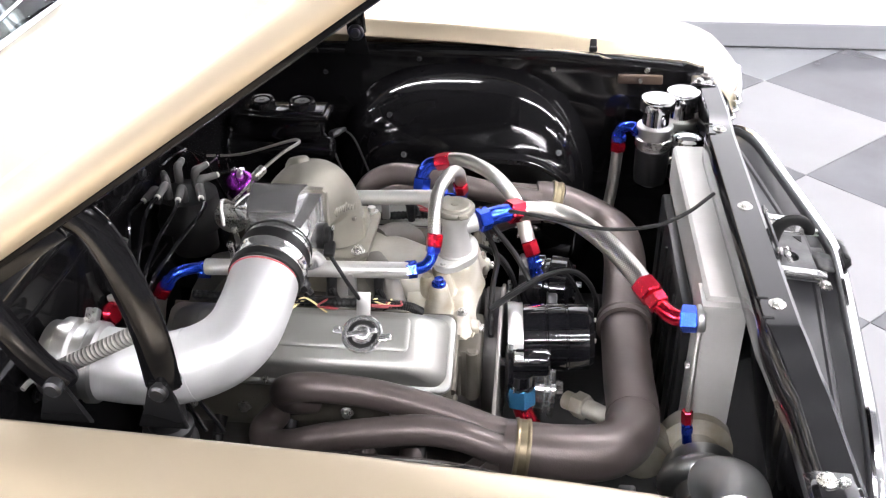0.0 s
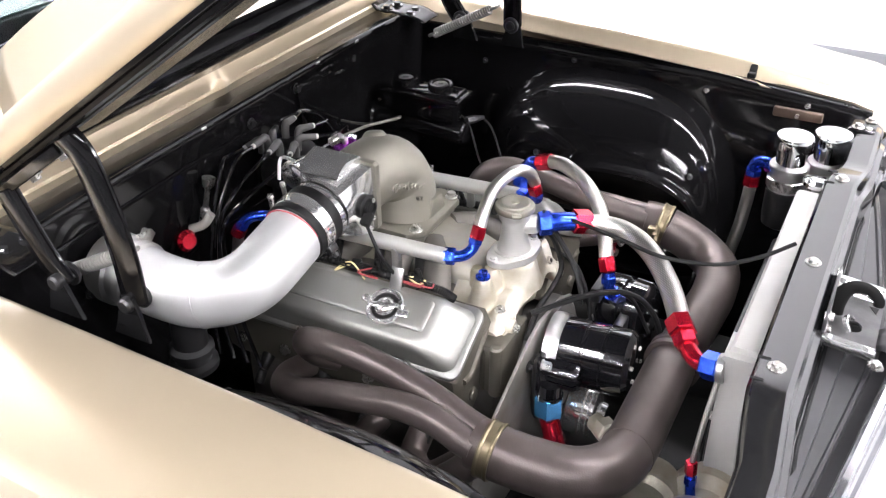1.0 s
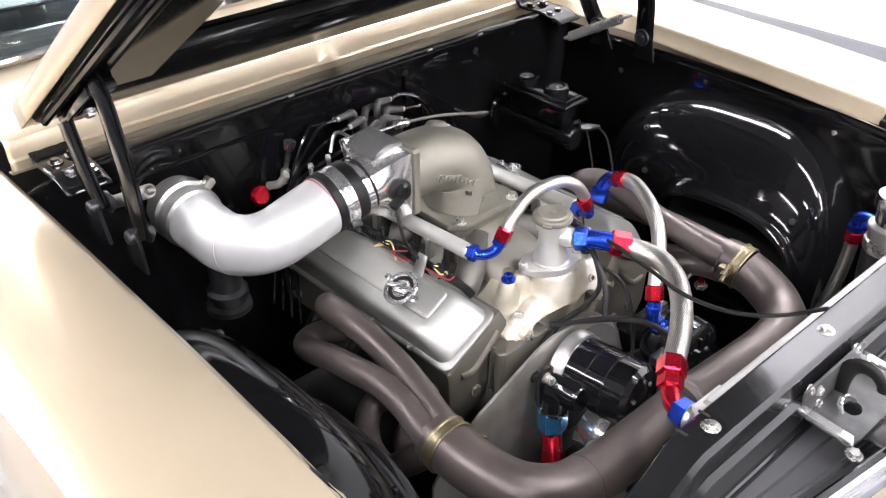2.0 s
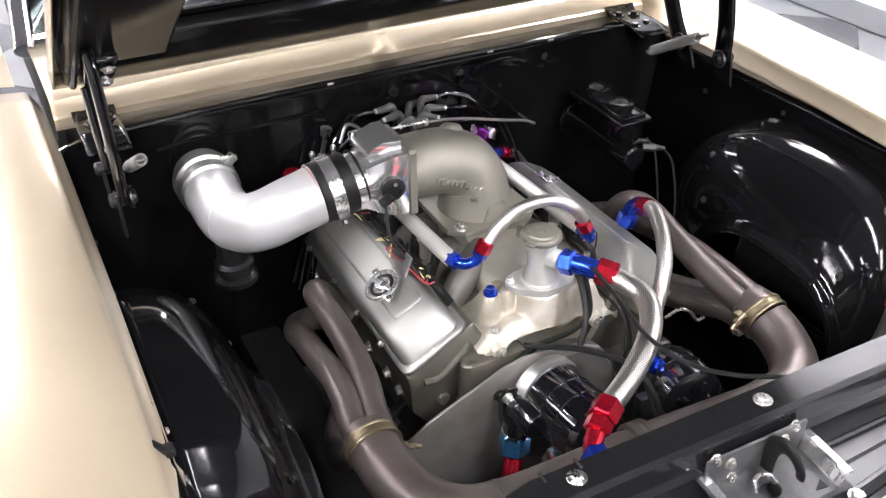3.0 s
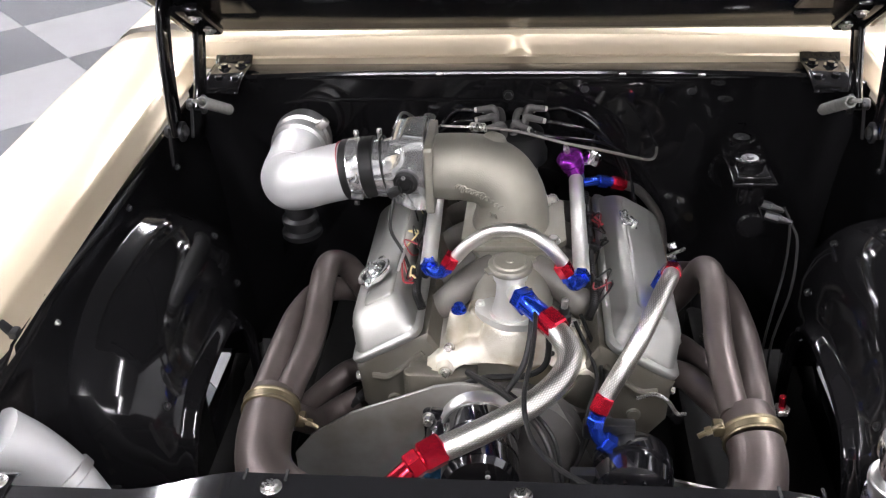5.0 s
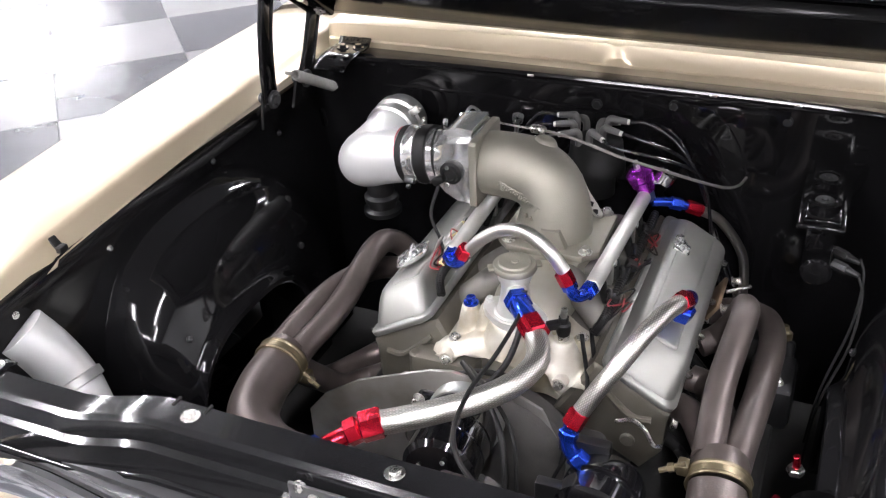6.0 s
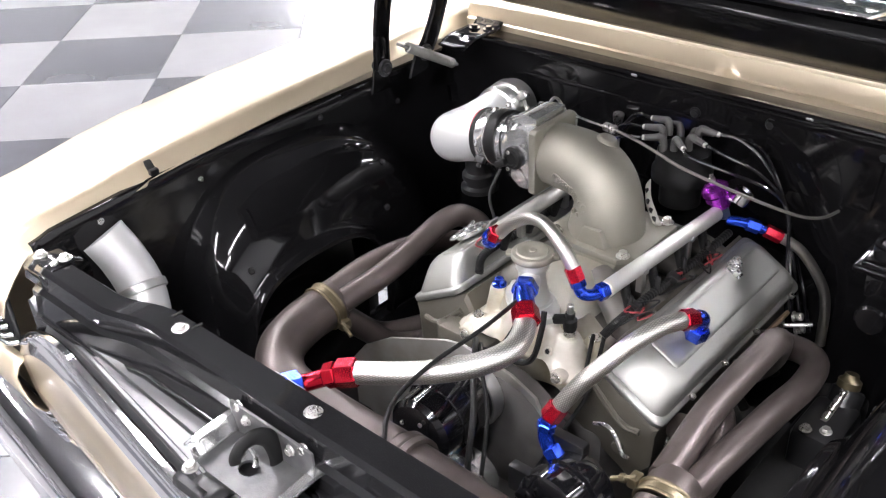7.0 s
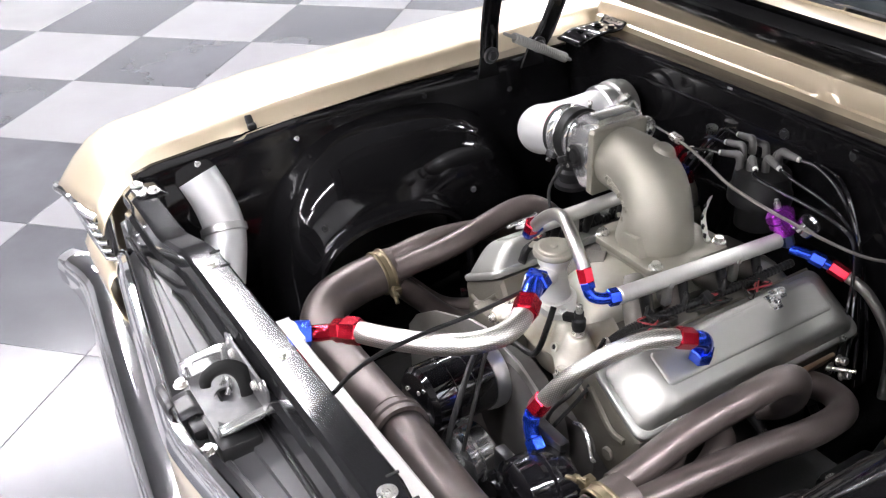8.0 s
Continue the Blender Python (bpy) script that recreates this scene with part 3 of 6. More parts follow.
# hood hinges
def hood_hinge(s):
    x = s * 0.612
    bm = B()
    prism(bm, [(-0.065, 0.862), (-0.005, 0.862), (-0.014, 0.905), (-0.02, 0.928), (-0.042, 0.928), (-0.05, 0.90)], 0.006, (x - 0.003, 0, 0), XQ, 0.002)
    t = part("hood_hinge", bm, RIBBLACK, car, "black hood hinge with a silver coil spring")
    part("lug", prism(B(), [(-0.185, 0.862), (-0.12, 0.862), (-0.142, 0.905), (-0.146, 0.922), (-0.164, 0.922), (-0.172, 0.90)], 0.006, (x - 0.003, 0, 0), XQ, 0.002), RIBBLACK, t)
    for name, pts in (("arm", [(-0.03, 0.915), (-0.034, 0.988), (-0.049, 1.062), (-0.071, 1.122), (-0.115, 1.152)]), ("arm", [(-0.152, 0.905), (-0.18, 0.94), (-0.207, 0.992), (-0.225, 1.03)])):
        bm = B()
        L = spline([(x - s * 0.008, y, z) for y, z in pts], 6)
        sweep(bm, L, 0.021, 8, squash=0.38)
        for d in (1, -1):
            edge = []
            for i, p in enumerate(L):
                tn = (L[min(i + 1, len(L) - 1)] - L[max(i - 1, 0)]).normalized()
                edge.append(p + tn.cross(V(s, 0, 0)).normalized() * d * 0.0175 - V(s * 0.005, 0, 0))
            sweep(bm, edge, 0.0036, 8)
        part(name, bm, BLACK, t, "curved black hinge arm with rolled edges")
    for y, z in ((-0.03, 0.918), (-0.155, 0.915)):
        part("pivot_washer", turned(B(), (x - s * 0.024, y, z), (x - s * 0.018, y, z), [(0.009, 0), (0.017, 0), (0.018, 0.3), (0.018, 1), (0.009, 1)], 20), SATIN, t, "black pivot washer")
        part("pivot", rod(B(), (x - s * 0.03, y, z), (x + s * 0.012, y, z), 0.011, seg=18, bevel=0.003), SATIN, t, "black steel pivot")
    a, b = Vector((s * 0.56, -0.058, 0.963)), Vector((s * 0.563, -0.215, 0.877))
    q = frame_of(b - a)
    n = 400
    coil = [a.lerp(b, 0.05 + 0.9 * i / n) + q @ Vector((0.0085 * math.cos(i / n * 25 * 6.2832), 0.0085 * math.sin(i / n * 25 * 6.2832), 0)) for i in range(n + 1)]
    bm = sweep(B(), coil, 0.0024, 8)
    for p, d in ((a, a - b), (b, b - a)):
        tube(bm, [p - d.normalized() * 0.010, p + d.normalized() * 0.006, p + d.normalized() * 0.010 + Vector((s * 0.012, 0, 0))], 0.0036, 8)
    part("spring", bm, SPRING, t, "dull silver coil spring")
    # creased foot plate, folded over the cowl edge
    rows = []
    for i in range(11):
        y = -0.366 + 0.0137 * i
        drop = 0.024 if i == 0 else 0.011 if i < 6 else 0.011 - 0.0016 * (i - 6) ** 1.6
        rows.append([Vector((s * (0.548 + 0.0095 * k), y, 0.908 + drop + 0.0012 * math.sin(i * 1.9 + k * 0.8) * math.sin(k * 1.3 + i * 0.4))) for k in range(9)])
    shell(part("foot", loft(B(), rows), BLACK, t, "creased black hinge foot", 60), 0.004, 0)
    for p in ((0.565, -0.335, 0.921), (0.598, -0.325, 0.921), (0.563, -0.272, 0.916), (0.596, -0.276, 0.916)):
        part("bolt", bolt(B(), (s * p[0], p[1], p[2]), (0, 0, 1), 0.008, 0.006, 0.013), GLOSS, t)


for s in (1, -1):
    hood_hinge(s)


# radiator support
sup = thing("radiator_support", (0, 0.73, 0.5), "black painted radiator support across the nose", "support")
bm = B()
rows = []
for i in range(-24, 25):
    x = i / 24 * 0.615
    ax = abs(x)
    f = min(1, max(0, (ax - 0.31) / 0.12))
    z = 0.836 - 0.016 * f * f * (3 - 2 * f)
    yb = 0.700 + 0.018 * f
    yf = 0.752 + 0.012 * f
    rows.append([Vector((x, y, zz)) for y, zz in ((yb + 0.006, z - 0.07), (yb, z - 0.06), (yb, z - 0.006), (yb + 0.005, z), (yf - 0.006, z + 0.001), (yf, z - 0.004), (yf + 0.004, z - 0.03), (yf + 0.012, z - 0.036), (yf + 0.016, z - 0.076), (yf + 0.024, z - 0.081))])
loft(bm, rows)
top = shell(part("top_bar", bm, SUPPORT, sup, "dark grey-black pressed top bar"), 0.003, 0)
for bx in (0.262, -0.019, -0.322):
    b = B()
    bolt(b, (bx, 0.726, 0.837), (0, 0, 1), 0.008, 0.005, 0.0125)
    part("bolt", b, STEEL, top, "bright washer bolt")
for bx in (0.086, -0.040, 0.59, -0.59):
    b = B()
    if abs(bx) < 0.2:
        bolt(b, (bx, 0.763, 0.815), (0, 1, 0.2), 0.006, 0.005, 0.009)
    else:
        bolt(b, (bx, 0.742, 0.821), (0, 0, 1), 0.007, 0.005, 0.010)
    part("bolt", b, STEEL, top, "bright washer bolt")
for bx in (0.248, 0.296, -0.300, -0.347):
    t0 = 0.8375 - (0.001 if abs(bx) > 0.31 else 0)
    # uncut bar: a black strip stands for the slot's dark inside
    sl = part("slot", box(B(), (bx, 0.7075, t0), (0.0035, 0.017, 0.0030), 0.0005), MATTE, top, "black strip on the bar's edge for a slot's dark inside")
    for d in (1, -1):
        part("slot_lip", tube(B(), [(bx + d * 0.0032, 0.6985, t0), (bx + d * 0.0026, 0.708, t0 + 0.0022), (bx + d * 0.0022, 0.7165, t0 + 0.0006)], 0.0011, 6), STEEL, sl, "bent bright slot edge")
for s in (1, -1):
    cp = part("corner_plate", loft(B(), [[Vector((s * x, y, z)) for y, z in ((0.700, 0.818), (0.712, 0.8235), (0.752, 0.8225), (0.766, 0.812), (0.768, 0.790))] for x in (0.575, 0.60, 0.63, 0.648)]), SUPPORT, sup, "black corner plate bolted to the fender")
    shell(cp, 0.003, 0)
    for x, y, z in ((0.590, 0.722, 0.8255), (0.632, 0.742, 0.8250)):
        part("bolt", bolt(B(), (s * x, y, z), (0, 0, 1), 0.008, 0.006, 0.012), STEEL, cp, "bright washer bolt")
# side uprights and sloping front panel
for s in (1, -1):
    bm = B()
    loft(bm, [[Vector((s * 0.612, y, z)) for y, z in ((0.70, 0.80), (0.79, 0.77))], [Vector((s * 0.60, y, z)) for y, z in ((0.70, 0.45), (0.79, 0.45))], [Vector((s * 0.60, y, z)) for y, z in ((0.70, 0.25), (0.79, 0.25))]])
    shell(part("side_upright", bm, SUPPORT, sup), 0.004, 0)
def nose(x):
    """Front lip of the nose panel: its y and z."""
    return 0.887 - 0.14 * math.sqrt(x * x + 0.0016), 0.776 - 1.2 * max(0.0, abs(x) - 0.38) ** 2


rows = []
for i in range(-24, 25):
    x = i / 24 * 0.655
    yl, zl = nose(x)
    z0 = 0.752 - 0.6 * max(0.0, abs(x) - 0.38) ** 2
    yr, zr = 0.850 - 0.13 * math.sqrt(x * x + 0.0016), z0 - 0.010
    prof = [(0.766, z0 + 0.012), (0.770, z0 + 0.002), (0.771 + (yr - 0.771) * 0.42, z0 - 0.001), (0.771 + (yr - 0.771) * 0.45, z0 - 0.008), (yr - 0.006, zr), (yr - 0.003, zr + 0.004), (yr + 0.001, zr + 0.004), (yr + 0.004, zr),
            (yr + (yl - yr) * 0.72, zl - 0.018), (yl - 0.010, zl - 0.011), (yl - 0.008, zl - 0.001)]
    rows.append([Vector((x, y, z)) for y, z in prof])
shell(part("nose_panel", loft(B(), rows), NOSE, sup, "gloss black panel behind the grille"), 0.003, 0)
rows = []
for i in range(-24, 25):
    x = i / 24 * 0.665
    yl, zl = nose(x)
    rows.append([Vector((x, yl + dy, zl + dz)) for dy, dz in ((-0.008, -0.004), (-0.008, 0.002), (-0.004, 0.005), (0.004, 0.003), (0.010, -0.006), (0.016, -0.022), (0.018, -0.034))])
part("nose_moulding", loft(B(), rows), CHROME, sup, "bright moulding along the nose")
bm = loft(B(), [[Vector((x, y, z)) for y, z in ((0.768, 0.735), (0.772, 0.6), (0.772, 0.30))] for x in (-0.6, 0, 0.6)])
shell(part("baffle", bm, SUPPORT, sup), 0.003, 0)

# grille header and bumper
bm = B()
rows = []
for i in range(-20, 21):
    x = i / 20 * 0.668
    yl, zl = nose(x)
    rows.append([Vector((x, yl + dy, zl + dz)) for dy, dz in ((0.010, -0.036), (0.013, -0.038), (0.015, -0.048), (0.012, -0.09), (0.009, -0.14), (0.010, -0.185), (0.004, -0.200))])
loft(bm, rows)
shell(part("grille_header", bm, GOLD, car, "gold header panel above the grille"), 0.003, 0)
rows = []
for i in range(-28, 29):
    x = i / 28 * 0.93
    f = max(0.0, (abs(x) - 0.80) / 0.13)
    yb = 0.952 - 0.105 * math.sqrt(x * x + 0.004) + 0.034 * f * f
    z = 0.545 + 0.012 * f
    rows.append([Vector((x, yb + dy * (1 - 0.5 * f), z + dz * (1 - 0.45 * f))) for dy, dz in ((-0.082, -0.020), (-0.080, 0.022), (-0.074, 0.032), (-0.050, 0.030), (-0.022, 0.020), (-0.006, 0.004), (0.0, -0.030), (-0.002, -0.085), (-0.014, -0.112), (-0.05, -0.125))])
shell(part("bumper", loft(B(), rows), CHROME, car, "chrome front bumper"), 0.004, 0)
for s in (1, -1):
    bz = thing("headlamp_surround", (s * 0.77, 0.80, 0.60), "ribbed chrome headlamp surround below the fender nose", "headlamp surround", "headlamp surrounds")
    part("backing", box(B(), (s * 0.775, 0.800, 0.695), (0.20, 0.010, 0.115), 0.004), SATIN, bz)
    bm = loft(B(), [[Vector((s * x, y - 0.10 * max(0.0, x - 0.74) ** 1.5, z)) for x in (0.655, 0.68, 0.72, 0.76, 0.80, 0.84, 0.87)] for y, z in ((0.806, 0.642), (0.822, 0.634), (0.832, 0.615), (0.830, 0.585), (0.818, 0.552))])
    shell(part("valance", bm, GOLD, car, "gold valance between bumper and headlamp"), 0.003, 0)
    for i in range(5):
        z, y = 0.742 - 0.0195 * i, 0.834 - 0.0045 * i
        part("rib", tube(B(), [(s * 0.676, y - 0.014, z), (s * 0.686, y - 0.002, z), (s * 0.70, y, z), (s * 0.80, y + 0.004, z), (s * 0.878, y, z)], 0.0058, 10, 4), CHROME, bz, "chrome rib")
bm = B()
box(bm, (0, 0.79, 0.50), (1.16, 0.01, 0.26), 0.003)
grille = part("grille", bm, SATIN, car, "dark grille with bright bars")
for i in range(9):
    z = 0.44 + i * 0.025
    part("bar", rod(B(), (-0.58, 0.80, z - 0.05), (0.58, 0.80, z - 0.05), 0.005, seg=8), CHROME, grille)

# front wheels
def front_wheel(s):
    t = thing("front_wheel", (s * 0.785, 0.21, 0), "black tyre on a bright alloy wheel", "wheel", "front wheels")
    c = Vector((s * 0.785, 0.21, 0.286))
    d = Vector((s, 0, 0))
    bm = turned(B(), c - d * 0.09, c + d * 0.09, [(0.19, 0.02), (0.24, 0), (0.272, 0.08), (0.283, 0.2), (0.285, 0.5), (0.283, 0.8), (0.272, 0.92), (0.24, 1), (0.19, 0.98)], 40)
    part("tyre", bm, MATTE, t, "dull black tyre")
    bm = turned(B(), c - d * 0.085, c + d * 0.07, [(0, 0.12), (0.19, 0.1), (0.195, 0), (0.195, 0.03), (0.178, 0.06), (0.175, 0.9), (0.195, 1), (0.0, 0.75)], 40)
    part("rim", bm, SATIN, t, "dark wheel rim")


for s in (1, -1):
    front_wheel(s)

# ---- engine ----
eng = thing("engine", (0, 0.03, 0.3), "V8 engine with silver valve covers and a cast intake", "engine")
bm = box(B(), (0, 0.02, 0.44), (0.34, 0.54, 0.26), 0.02)
part("block", bm, ENGINE, eng, "dark stained engine block")
bm = turned(B(), (0, 0.30, 0.52), (0, 0.34, 0.52), [(0, 0), (0.12, 0), (0.12, 0.7), (0.10, 1), (0, 1)], 28)
part("timing_cover", bm, ENGINE, eng)


def bank(s):
    """Cylinder head and valve cover of one side."""
    yl = (-0.205, 0.285) if s < 0 else (-0.215, 0.262)
    o = Vector((s * 0.203, (yl[0] + yl[1]) / 2, 0.664))
    u, n, w = Vector((s * 0.865, 0, -0.502)), Vector((s * 0.502, 0, 0.865)), Vector((0, 1, 0))
    hl = (yl[1] - yl[0]) / 2

    def P(a, l, h):
        return o + u * a + w * l + n * h

    def ring(hw, hl_, h, r, k=6, a0=0.0):
        pts = []
        for cx, cy, st in ((hw - r, hl_ - r, 0), (-hw + r, hl_ - r, 90), (-hw + r, -hl_ + r, 180), (hw - r, -hl_ + r, 270)):
            for i in range(k + 1):
                t = radians(st + 90 * i / k)
                pts.append(P(a0 + cx + r * math.cos(t), cy + r * math.sin(t), h))
        return pts
    # head casting
    bm = B()
    rows = [[P(a, l, h) for a, h in ((-0.075, -0.004), (0.066, -0.004), (0.070, -0.02), (0.098, -0.075), (0.092, -0.13), (-0.075, -0.13))] for l in (-hl - 0.002, hl - 0.008)]
    rows.append([P(a, hl - 0.002, h) for a, h in ((-0.068, -0.012), (0.060, -0.012), (0.064, -0.026), (0.088, -0.077), (0.084, -0.122), (-0.068, -0.122))])
    loft(bm, rows, close=True, caps=True)
    head = part("cylinder_head", bm, HEADCAST, eng, "cast grey cylinder head")
    bm = B()
    tube(bm, [P(-0.05, hl - 0.002, -0.03), P(0.02, hl - 0.001, -0.045), P(0.05, hl - 0.001, -0.03)], 0.006, 8)
    rod(bm, P(0.045, hl - 0.004, -0.09), P(0.045, hl + 0.004, -0.09), 0.012, seg=14, bevel=0.002)
    part("boss", bm, HEADCAST, head)
    for l in (-0.19, -0.10, -0.02, 0.07, 0.15, 0.2):
        part("bolt", bolt(B(), P(0.088, l, -0.045), u + n * 0.4, 0.008, 0.008, 0.011), STEEL, head)
    for l in (-0.17, -0.05, 0.05, 0.17):
        bm = B()
        rod(bm, P(0.095, l + 0.02, -0.085), P(0.125, l + 0.02, -0.09), 0.013, 0.009, seg=12)
        rod(bm, P(0.125, l + 0.02, -0.09), P(0.15, l + 0.02, -0.1), 0.009, seg=12, bevel=0.002)
        part("spark_plug_boot", bm, RUBBER, head)
    part("gasket", box(B(), (0, 0, 0), (0.004, 2 * hl - 0.02, 0.035)), COPPER, head, "copper coloured gasket edge", 0).matrix_local = \
        Matrix.Translation(P(0.094, 0, -0.10) - eng.location) @ Matrix((u, w, n)).transposed().to_4x4()
    # cover: rail, sloped body and crown
    bm = B()
    G = [ring(0.066, hl, 0.0, 0.02), ring(0.067, hl + 0.001, 0.002, 0.02), ring(0.067, hl + 0.001, 0.009, 0.02), ring(0.065, hl - 0.001, 0.011, 0.02), ring(0.0585, hl - 0.009, 0.012, 0.022), ring(0.0565, hl - 0.011, 0.017, 0.022),
         ring(0.0525, hl - 0.036, 0.040, 0.024), ring(0.0505, hl - 0.045, 0.047, 0.024), ring(0.047, hl - 0.052, 0.052, 0.024), ring(0.042, hl - 0.061, 0.0555, 0.022), ring(0.036, hl - 0.068, 0.0565, 0.02)]
    loft(bm, G, close=True, caps=True)
    vc = part("valve_cover", bm, VALVE, eng, "silver painted valve cover with sloped ends", 50)
    # raised pressed panel along the inner part of the crown
    bm = loft(B(), [ring(0.030, hl - 0.066, 0.054, 0.010, 6, -0.009), ring(0.0288, hl - 0.0675, 0.0580, 0.009, 6, -0.009), ring(0.0275, hl - 0.069, 0.0592, 0.008, 6, -0.009), ring(0.022, hl - 0.075, 0.0596, 0.006, 6, -0.009)], close=True, caps=True)
    part("pressed_panel", bm, VALVE, vc, "", 60)
    for l, ln in ((-hl + 0.055, 0.060), (-0.055, 0.030), (0.055, 0.042), (hl - 0.085, 0.064)):
        b = box(B(), (0, 0, 0), (0.016, ln, 0.006), 0.002)
        box(b, (0.0085, 0, -0.006), (0.005, ln * 0.94, 0.018), 0.0015)
        box(b, (-0.002, 0, 0.005), (0.011, 0.020, 0.006), 0.002)
        ob = part("hold_down_clamp", b, MACHINED, vc, "bright hold-down spreader bar")
        ob.matrix_local = Matrix.Translation(P(0.0665, l, 0.0135) - eng.location) @ Matrix((u, w, n)).transposed().to_4x4()
        part("bolt", bolt(B(), P(0.0655, l, 0.018), n, 0.006, 0.007), STEEL, vc)
    return vc


bm = box(B(), (0.112, 0.279, 0.596), (0.112, 0.046, 0.104), 0.008)
rod(bm, (0.164, 0.288, 0.547), (0.164, 0.288, 0.648), 0.011, seg=14, bevel=0.003)
rod(bm, (0.165, 0.266, 0.550), (0.165, 0.266, 0.640), 0.005, seg=10, bevel=0.002)
part("front_casting", bm, HEADCAST, eng, "grey casting ahead of the head")

vcR, vcL = bank(1), bank(-1)
# filler cap and bracket on the passenger cover
n = Vector((0.502, 0, 0.865))
c = Vector((0.236, 0.123, 0.720))
bm = turned(B(), c, c + n * 0.016, [(0, 0), (0.029, 0), (0.031, 0.2), (0.0325, 0.45), (0.0325, 0.6), (0.0305, 0.72), (0.026, 0.70), (0.024, 0.5), (0.016, 0.5), (0.014, 0.8), (0.010, 1), (0, 1)], 32)
for d in (1, -1):
    box(bm, c + n * 0.008 + Vector((d * 0.006, d * 0.036, 0)), (0.013, 0.022, 0.007), 0.003, (0, 30, d * 14))
box(bm, c + n * 0.0135, (0.009, 0.048, 0.006), 0.002, (0, 30, 18))
part("filler_cap", bm, POLISHED, vcR, "round chrome twist oil cap")
# black ring on the groove floor stands for the groove's shade
part("cap_groove_shade", turned(B(), c + n * 0.0078, c + n * 0.0086, [(0.0170, 0), (0.0235, 0), (0.0235, 1), (0.0170, 1)], 24), RUBBER, vcR, "dark ring laid in the oil cap's groove for its shade")
bm = box(B(), (0.192, 0.118, 0.748), (0.004, 0.022, 0.042), 0.001, (0, -20, 0))
box(bm, (0.199, 0.118, 0.727), (0.02, 0.022, 0.004), 0.001, (0, 28, 0))
part("bracket", bm, BRUSHED, vcR, "small aluminium bracket")
# tab on the driver cover
n2 = Vector((-0.502, 0, 0.865))
bm = box(B(), Vector((-0.205, -0.042, 0.727)), (0.030, 0.022, 0.010), 0.003, (0, -30, 0))
box(bm, Vector((-0.198, -0.058, 0.734)), (0.020, 0.030, 0.004), 0.0015, (0, -30, 0))
box(bm, Vector((-0.214, -0.036, 0.733)), (0.010, 0.014, 0.016), 0.003, (0, -30, 0))
bolt(bm, (-0.206, -0.046, 0.733), n2, 0.006, 0.007, 0.009)
bolt(bm, (-0.198, -0.066, 0.737), n2, 0.005, 0.005, 0.007)
part("tab", bm, POLISHED, vcL, "small polished tab")

# lower intake: runners and the stained front water crossover
bm = B()
rows = []
for y, w, z in ((-0.22, 0.10, 0.67), (-0.12, 0.105, 0.69), (0.0, 0.11, 0.70), (0.1, 0.105, 0.70), (0.19, 0.10, 0.69)):
    rows.append([Vector((x, y, zz)) for x, zz in ((-w - 0.03, 0.62), (-w - 0.02, z - 0.05), (-w, z - 0.025), (-w * 0.6, z - 0.005), (0, z), (w * 0.6, z - 0.005), (w, z - 0.025), (w + 0.02, z - 0.05), (w + 0.03, 0.62))])
loft(bm, rows, caps=True)
# shade under the rails is put into this casting's and the runners' colour
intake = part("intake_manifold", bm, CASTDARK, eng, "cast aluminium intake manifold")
for s in (1, -1):
    for y in (-0.14, -0.05, 0.06, 0.15):
        bm = tube(B(), [(s * 0.035, y * 0.55 + 0.02, 0.725), (s * 0.075, y * 0.8 + 0.01, 0.715), (s * 0.115, y, 0.685), (s * 0.15, y, 0.65)], lambda t: 0.027 - 0.003 * t, 14)
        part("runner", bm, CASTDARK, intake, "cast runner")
bm = loft(B(), [[Vector((0.002 + a * w, 0.018 + b * d, z)) for a, b in ((-1, -0.8), (-0.8, -1), (0.8, -1), (1, -0.8), (1, 0.8), (0.8, 1), (-0.8, 1), (-1, 0.8))]
                for z, w, d in ((0.66, 0.085, 0.10), (0.70, 0.072, 0.088), (0.735, 0.066, 0.078), (0.757, 0.078, 0.082))], close=True, caps=True)
part("trunk", bm, INTAKE, intake, "cast trunk below the elbow", 30)
rows = []
for y, w, h in ((0.04, 0.072, 0.752), (0.10, 0.074, 0.748), (0.15, 0.070, 0.738), (0.19, 0.066, 0.722), (0.215, 0.058, 0.700)):
    rows.append([Vector((0.004 + w * math.copysign(abs(math.cos(a)) ** 0.55, math.cos(a)), y, 0.655 + (h - 0.655) * abs(math.sin(a)) ** 0.55)) for a in [math.pi * k / 20 for k in range(21)]])
bm = loft(B(), rows, close=True, caps=True)
part("water_passage", bm, INTAKE, intake, "cast passage to the front")
# front water crossover: one smooth casting with posts, bosses and an overhanging front lip
def smax(a, b, k):
    h = max(k - abs(a - b), 0.0) / k
    return max(a, b) + h * h * k * 0.25


def ease(a, b, x):
    f = min(1.0, max(0.0, (x - a) / (b - a)))
    return f * f * (3 - 2 * f)


POSTS = [(0.003, 0.246, 0.038, 0.7265, 2.8), (0.087, 0.226, 0.0145, 0.7225, 5.0), (0.056, 0.228, 0.012, 0.7255, 3.5), (0.101, 0.266, 0.011, 0.6760, 2.0),
         (-0.080, 0.258, 0.017, 0.7130, 2.6), (-0.050, 0.264, 0.012, 0.7255, 3.5), (-0.100, 0.215, 0.013, 0.6900, 3.0)]


def lip_y(x):
    return 0.283 + 0.012 * math.exp(-((x - 0.004) / 0.040) ** 2) + 0.008 * math.exp(-((x - 0.104) / 0.016) ** 2) + 0.012 * math.exp(-((x + 0.080) / 0.022) ** 2)


